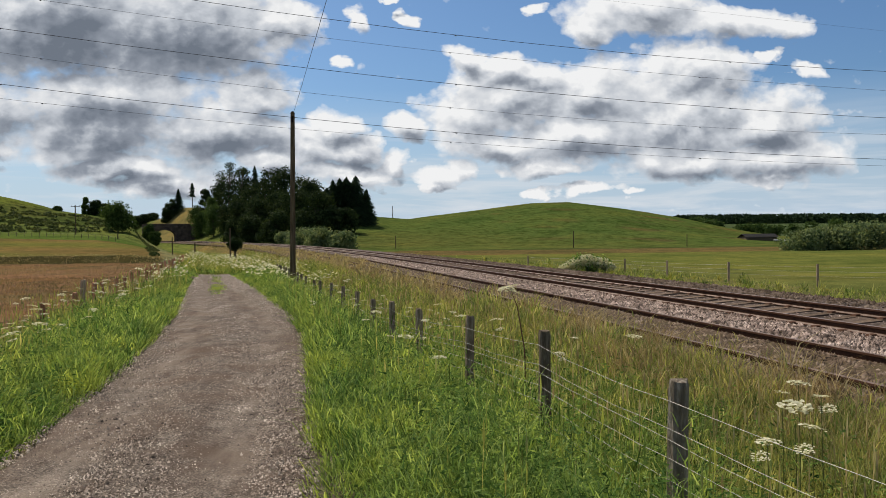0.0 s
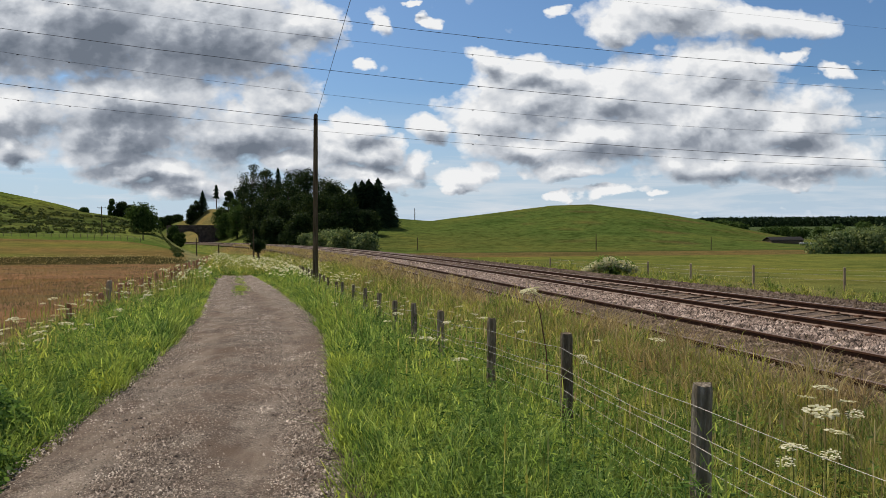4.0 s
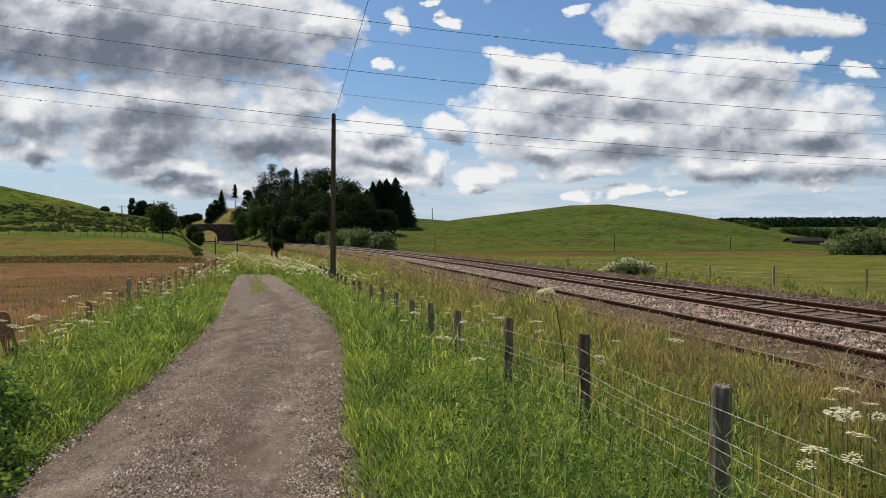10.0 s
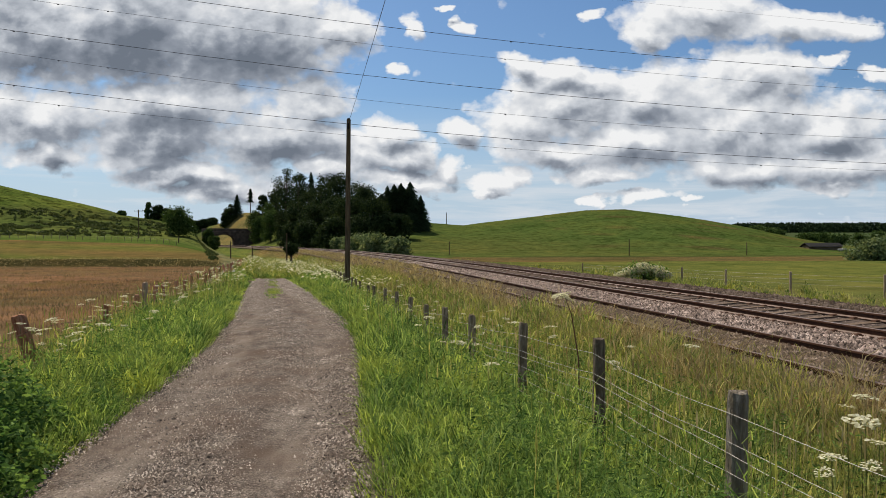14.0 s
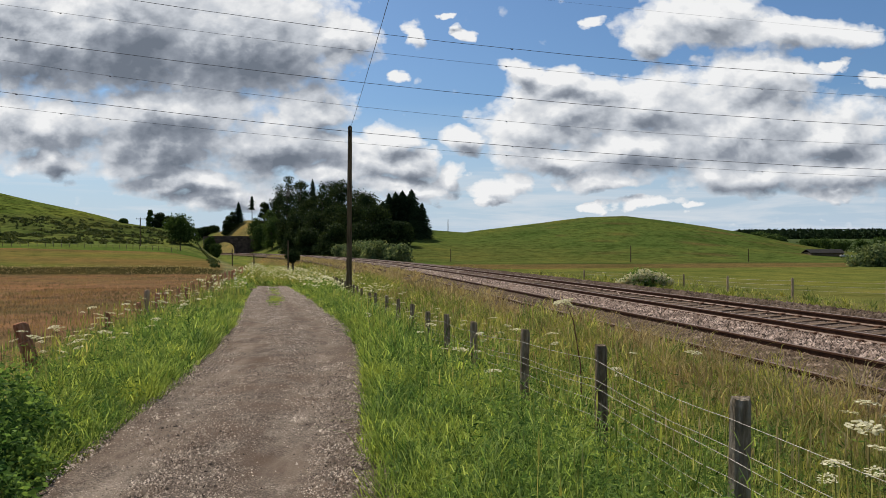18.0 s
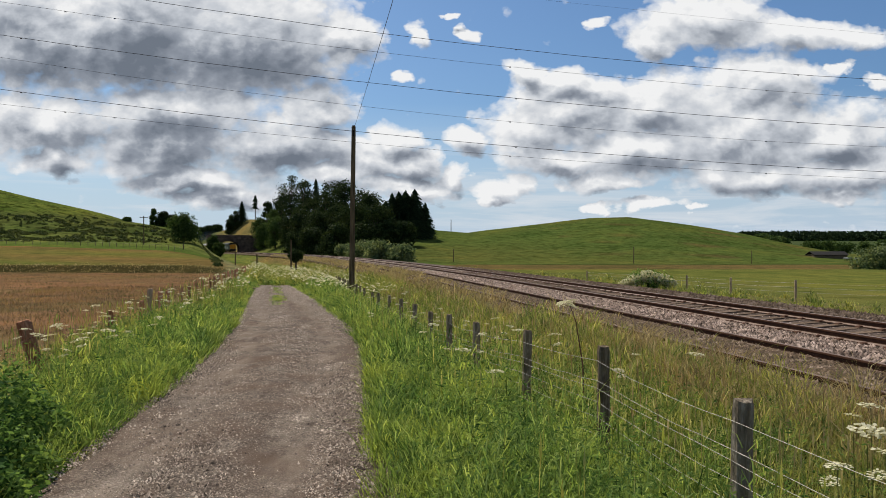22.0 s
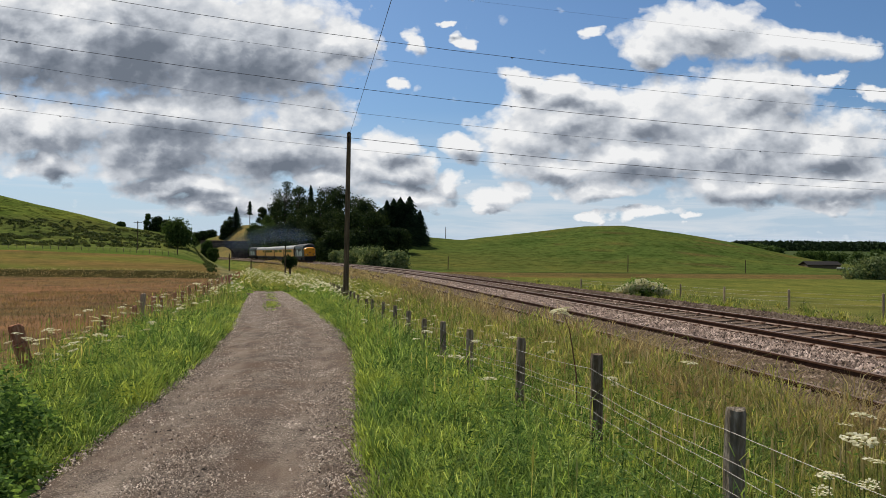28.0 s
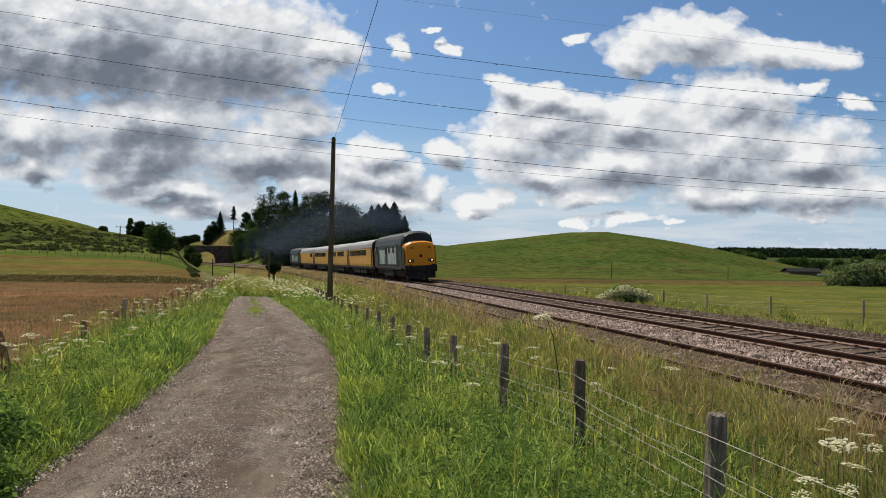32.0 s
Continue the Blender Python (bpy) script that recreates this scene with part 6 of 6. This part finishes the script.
def build_grass():
    # name, material, count, lines, distances, power, height, width near, width growth, clump
    sets = [("verge_grass", M_LUSH, 150000, -10.9, -8.2, 3.4, 16, 1.35, 0.44, 0.0031, 0.0006, "lush bright green grass on the track verge"),
            ("verge_grass", M_LUSH, 50000, -10.9, -8.3, 16, 56, 1.3, 0.46, 0.010, 0.0006, "lush green grass along the fence"),
            ("verge_grass", M_LUSH, 90000, -14.9, -13.0, 4.5, 20, 1.3, 0.47, 0.0031, 0.0006, "lush bright green grass on the field side verge"),
            ("verge_grass", M_LUSH, 13000, -12.9, -10.8, 28, 56, 1.0, 0.3, 0.010, 0.0006, "lush green grass where the track fades"),
            ("meadow_grass", M_MEADOW, 36000, -16.0, -14.2, 5, 22, 1.3, 0.30, 0.0046, 0.0006, "yellowing seeding grass along the old field fence"),
            ("dry_grass", M_DRY, 15000, -16.4, -14.5, 6, 40, 1.3, 0.33, 0.005, 0.0006, "dry brown stalks along the old field fence"),
            ("verge_grass", M_LUSH, 44000, -15.5, -13.0, 20, 56, 1.2, 0.28, 0.010, 0.0006, "green grass along the old field fence"),
            ("meadow_grass", M_MEADOW, 124000, -8.6, -5.0, 4.0, 22, 1.2, 0.47, 0.0026, 0.0006, "tall yellowing meadow grass beside the railway"),
            ("meadow_grass", M_MEADOW, 50000, -8.6, -5.8, 22, 70, 1.2, 0.45, 0.012, 0.0005, "tall yellowing meadow grass beside the railway"),
            ("meadow_grass", M_MEADOW, 46000, -16, -6.3, 52, 150, 1.3, 0.5, 0.03, 0.0004, "rough grass and flowers where the track fades"),
            ("hay_grass", M_HAY, 30000, -26, -15.8, 10, 48, 1.7, 0.2, 0.0032, 0.0005, "reddish seeding hay grass"),
            ("hay_grass", M_HAY, 70000, -75, -15.8, 24, 83, 1.1, 0.17, 0.010, 0.0005, "reddish seeding hay grass"),
            ("bank_grass", M_DRY, 9000, -80, -17, 84.0, 87.5, 1.0, 0.2, 0.025, 0.0003, "rough brown grass on the field bank"),
            ("dry_grass", M_DRY, 64000, -6.2, -4.1, 7, 62, 1.7, 0.38, 0.005, 0.0006, "dry brown grass over the disused line"),
            ("dry_grass", M_DRY, 26000, -6.0, -4.7, 8, 20, 1.2, 0.40, 0.004, 0.0005, "pale dry grass hanging over the disused line"),
            ("dry_grass", M_DRY, 30000, -7.0, -2.9, 55, 230, 1.4, 0.34, 0.034, 0.0004, "dry brown grass on the railway bank"),
            ("dry_grass", M_DRY, 26000, -4.5, -2.85, 6, 50, 1.4, 0.18, 0.006, 0.0006, "dry brown weeds between the old rails"),
            ("meadow_grass", M_MEADOW, 44000, 3.5, 15, 14, 80, 1.1, 0.28, 0.006, 0.0005, "pale tufted grass across the line")]
    for k, (nm, m, n, l0, l1, y0, y1, pw, h, w, grow, lab) in enumerate(sets):
        x, y = scatter(n, l0, l1, y0, y1, pw, 100 + 10 * k, 0.25)
        tall, way = heights(x, y, h, 200 + k, m is M_HAY), None
        if y0 < 15 and m in (M_LUSH, M_MEADOW, M_DRY):
            x, y, tall, way = tussocks(x, y, tall, 110 if m is M_LUSH else 60, 500 + k)
        blades(nm, x, y, tall, (w + grow * y) * (0.6 + 0.8 * np.random.default_rng(k).random(len(x))), m, lab, 1.15 if m is M_LUSH else 0.8, 300 + k, way, y0 >= 15, {M_LUSH: 0.85, M_MEADOW: 0.78}.get(m, 0.0) if y0 < 15 else 0.0)
    # leafy weeds among the verge grass
    for k, (n, l0, l1, y0, y1, seed) in enumerate(((42000, -10.75, -8.0, 3.5, 16, 71), (40000, -15.1, -13.1, 4.5, 18, 72), (12000, -8.5, -6.8, 4.5, 16, 75))):
        x, y = scatter(n, l0, l1, y0, y1, 1.5, seed, 0.42)
        r = np.random.default_rng(seed)
        off = np.clip(beside(x, y) / 0.8, 0, 1)
        z = land(x, y) + (0.04 + 0.42 * r.random(len(x)) ** 0.8 * np.clip(0.9 + 2.0 * wave(x, y, 0.6, 203) + 1.1 * wave(x, y, 2.2, 204), 0.25, 1.6)) * (0.3 + 0.7 * off)
        c = np.stack([x, y, z], 1)
        d = r.normal(size=(len(x), 3)) * np.array([1, 1, 0.45])
        d /= np.linalg.norm(d, axis=1)[:, None]
        b = np.cross(d, r.normal(size=(len(x), 3)))
        b /= np.linalg.norm(b, axis=1)[:, None]
        s = ((0.009 + 0.012 * r.random(len(x))) * (1 + y / 25))[:, None]
        v = np.stack([c - d * s * 1.3, c + b * s * 0.32, c + d * s * 1.3, c - b * s * 0.32], 1).reshape(-1, 3)
        solo("verge_weeds", mesh_of("verge_weeds", v, np.arange(len(v)).reshape(-1, 4), M_WEED), "leafy green weeds among the verge grass", "weeds", "stuff")


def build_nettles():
    """A leafy clump at the verge's foot, its greens darkened to stand for shade."""
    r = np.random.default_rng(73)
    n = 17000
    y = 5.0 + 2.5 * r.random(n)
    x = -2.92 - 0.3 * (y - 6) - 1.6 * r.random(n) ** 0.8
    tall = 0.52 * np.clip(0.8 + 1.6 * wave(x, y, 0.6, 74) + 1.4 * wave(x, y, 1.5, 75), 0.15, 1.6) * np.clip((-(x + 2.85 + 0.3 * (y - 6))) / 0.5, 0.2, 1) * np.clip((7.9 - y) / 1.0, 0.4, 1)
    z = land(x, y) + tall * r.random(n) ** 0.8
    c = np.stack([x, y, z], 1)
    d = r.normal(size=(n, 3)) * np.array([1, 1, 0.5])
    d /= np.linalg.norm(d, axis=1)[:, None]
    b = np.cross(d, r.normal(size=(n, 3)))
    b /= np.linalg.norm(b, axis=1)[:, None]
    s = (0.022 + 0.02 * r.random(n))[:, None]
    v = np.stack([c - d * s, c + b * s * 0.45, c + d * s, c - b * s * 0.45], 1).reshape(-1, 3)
    solo("nettle_clump", mesh_of("nettle_clump", v, np.arange(len(v)).reshape(-1, 4), M_NETTLE), "leafy nettles at the edge of the verge, their green darkened for shade", "weeds", "stuff")


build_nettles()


def umbel_mesh(radius, n, seed):
    """A flat-topped flower head of many small florets."""
    r = np.random.default_rng(seed)
    vs = []
    for _ in range(n):
        a, q = r.random() * 6.283, radius * math.sqrt(r.random())
        c = np.array([q * math.cos(a), q * math.sin(a), 0.12 * radius * (1 - (q / radius) ** 2) + r.uniform(-0.006, 0.006)])
        s, t = radius * 0.15, r.random() * 6.283
        e, g = np.array([math.cos(t), math.sin(t), r.uniform(-0.3, 0.3)]) * s, np.array([-math.sin(t), math.cos(t), r.uniform(-0.3, 0.3)]) * s
        vs += [c - e, c - g, c + e, c + g]
    v = np.array(vs)
    return mesh_of("flower_head", v, np.arange(len(v)).reshape(-1, 4), M_PETAL)


def build_flowers():
    heads = [umbel_mesh(0.075, 62, 5), umbel_mesh(0.06, 46, 6), umbel_mesh(0.098, 80, 7)]
    stems = [data_of("stem", tube([(0, 0, 0), (0.02, 0.01, 0.45), (0, 0, 0.9)], [0.0035, 0.003, 0.002], 5, cap=False), M_STALK) for _ in range(1)]
    # sight line of the flower, distance
    marks = [(0.512, -0.193, 4.9), (0.542, -0.211, 4.8), (0.507, -0.223, 4.7), (0.471, -0.267, 4.5), (0.069, -0.096, 12), (0.08, -0.101, 11.6),
             (0.122, -0.106, 11), (0.224, -0.131, 8.8), (-0.002, -0.158, 10.5), (0.034, -0.106, 12.2), (0.031, -0.128, 11.8), (0.298, -0.13, 9.5), (0.53, -0.25, 4.4), (0.49, -0.205, 5.3)]
    r = random.Random(8)
    spots = [(u * y, y, 1.65 + v * y) for u, v, y in marks]
    for _ in range(105):
        y = 9 + 30 * r.random() ** 1.2
        x = -4.0 - 0.193 * y + r.uniform(-0.3, 1.5)
        spots.append((x, y, float(land(x, y)) + r.uniform(0.45, 0.8)))
    for _ in range(46):
        y = 9 + 32 * r.random()
        x = fence_right_x(y) + r.choice((-1, 1)) * r.uniform(0.1, 1.6) + 0.3
        spots.append((x, y, float(land(x, y)) + r.uniform(0.5, 0.85)))
    for k, (x, y, z) in enumerate(spots):
        z0 = float(land(x, y))
        t = thing("cow_parsley", "cow parsley with a flat white flower head in the grass", "flower", pose(x, y, z0), "cow parsley")
        h = max(z - z0, 0.3)
        st = part("stem", stems[0], None, t)
        st.scale = (1, 1, h / 0.9)
        part("flower_head", heads[k % 3], None, t, "white flower head", at=pose(0, 0, h, r.uniform(-14, 14), r.uniform(-14, 14), r.uniform(0, 360)))
        if k % 3 == 0:
            part("flower_head", heads[(k + 1) % 3], None, t, "white flower head", at=pose(r.uniform(-0.15, 0.15), r.uniform(-0.15, 0.15), h * 0.86, 10, -12))
    # a tall dried stalk with a pale seeding head, and a tuft in the middle of the track
    x, y = 1.41, 9.5
    z0 = float(land(x, y))
    t = thing("dried_hogweed", "tall dry brown hogweed stalk with a pale seeding head", "plant", pose(x, y, z0))
    top = 1.65 - 0.068 * y - z0
    part("stem", tube([(0.12, 0, 0), (0.1, 0, top * 0.5), (0.02, 0, top * 0.85), (-0.06, 0, top)], [0.011, 0.009, 0.007, 0.004], 6, cap=False), M_RUSTWIRE, t)
    for k in range(5):
        part("flower_head", heads[k % 3], None, t, "pale seeding flower head", at=pose(-0.06 + 0.06 * math.cos(k * 1.3), 0.06 * math.sin(k * 1.3), top + 0.02 * k - 0.04, 15 * math.sin(k), 20 * math.cos(k)))
    # drifts of the same flowers farther off
    g = np.random.default_rng(55)
    n = 4300
    y = 34 + 85 * g.random(n) ** 1.1
    L = np.where(g.random(n) < 0.62, -12.2 + 5.2 * g.random(n), -16.2 + 4.4 * g.random(n))
    x = track_x(y) + L * np.sqrt(1 + track_slope(y) ** 2)
    keep = (wave(x, y, 7, 21) > -0.1) & ((beside(x, y) > 0.2) | (y > 53))
    x, y = x[keep], y[keep]
    z = land(x, y) + 0.45 + 0.35 * g.random(len(x))
    c = np.stack([x, y, z], 1)
    a = g.random(len(x)) * 6.283
    s = (0.035 + 0.055 * g.random(len(x)))[:, None]
    e = np.stack([np.cos(a), np.sin(a), 0.25 * g.normal(size=len(x))], 1) * s
    q = np.stack([-np.sin(a), np.cos(a), 0.35 * g.normal(size=len(x))], 1) * s
    up = np.array([0, 0, 1.0]) * s * 0.5
    v = np.stack([c - e, c - q + up * 0.3, c + e, c + q + up], 1).reshape(-1, 3)
    solo("flower_drift", mesh_of("flower_drift", v, np.arange(len(v)).reshape(-1, 4), M_PETAL), "drifts of white cow parsley in rough grass", "flowers", "stuff")


def build_seed_heads():
    """Thin flowering stalks that stand above the grass."""
    for k, (n, l0, l1, y0, y1, m, lab) in enumerate(((1500, -8.7, -5.4, 4.0, 40, M_DRY, "pale seed heads above the meadow grass"),
                                                    (500, -10.3, -8.4, 4.0, 30, M_MEADOW, "green seed heads above the verge grass"),
                                                    (900, -16.2, -13.8, 5.0, 40, M_MEADOW, "green seed heads above the field verge"))):
        x, y = scatter(n, l0, l1, y0, y1, 1.4, 400 + k, 0.2)
        r = np.random.default_rng(410 + k)
        h = 0.42 + 0.34 * r.random(len(x))
        a = r.random(len(x)) * 6.283
        z = land(x, y)
        lean = 0.12 * h
        tip = np.stack([x + np.cos(a) * lean, y + np.sin(a) * lean, z + h], 1)
        foot = np.stack([x, y, z], 1)
        w = np.stack([-np.sin(a), np.cos(a), 0 * a], 1)
        t = (0.001 + 0.00012 * y)[:, None]
        stalk = np.stack([foot - w * t, foot + w * t, tip + w * t, tip - w * t], 1)
        s = (0.006 + 0.0003 * y)[:, None] * (0.6 + 0.8 * r.random((len(x), 1)))
        up = np.array([0, 0, 1.0]) * (0.05 + 0.06 * r.random((len(x), 1)))
        head = np.stack([tip - up, tip + w * s, tip + up, tip - w * s], 1)
        v = np.concatenate([stalk, head], 0).reshape(-1, 3)
        solo("seed_heads", mesh_of("seed_heads", v, np.arange(len(v)).reshape(-1, 4), m), lab, "grass", "stuff")


def build_centre_tufts():
    r = np.random.default_rng(91)
    y = np.concatenate([28 + 6 * r.random(1500), 34 + 19 * r.random(1800)])
    x = path_mid(y) + r.normal(0, 0.13, len(y))
    k = wave(x, y, 2.4, 92) > 0.0
    blades("centre_tufts", x[k], y[k], 0.10 + 0.1 * r.random(k.sum()), np.full(k.sum(), 0.03), M_LUSH, "sparse green tufts along the middle of the track", seed=93)


build_grass()
build_centre_tufts()
build_seed_heads()
build_flowers()


# ---- the train runs in ----
STATION_Y = np.arange(-200, 1200, 0.5)
STATION_S = np.concatenate([[0], np.cumsum(np.hypot(np.diff(STATION_Y), np.diff(track_x(STATION_Y))))])


def along(s):
    y = float(np.interp(s, STATION_S, STATION_Y))
    return Vector((float(track_x(y)), y, 0.04))


FRONT = float(np.interp(65.5, STATION_Y, STATION_S))     # the leading buffers at 32 s
SPEED = 30.4


def running(t, back, reach=6.0):
    """Pose of a vehicle whose middle is back metres behind the leading buffers, at t seconds."""
    s = FRONT + SPEED * (32.0 - t) + back
    a, b = along(s - reach), along(s + reach)
    ahead = (a - b).normalized()
    side = ahead.cross(Vector((0, 0, 1))).normalized()
    up = (Vector((0, 0, 1)) + side * 0.0665).normalized()
    side = ahead.cross(up).normalized()
    m = Matrix((side, ahead, up)).transposed().to_4x4()
    m.translation = (a + b) / 2
    return m


def motions():
    for vehicle, back in TRAIN:
        walk(vehicle, [(t, running(t, back)) for t in range(0, 33)])
    for puff, back, high, side in SMOKE:
        walk(puff, [(t, running(t, back) @ pose(side, 0, high)) for t in range(0, 33)])


motions()
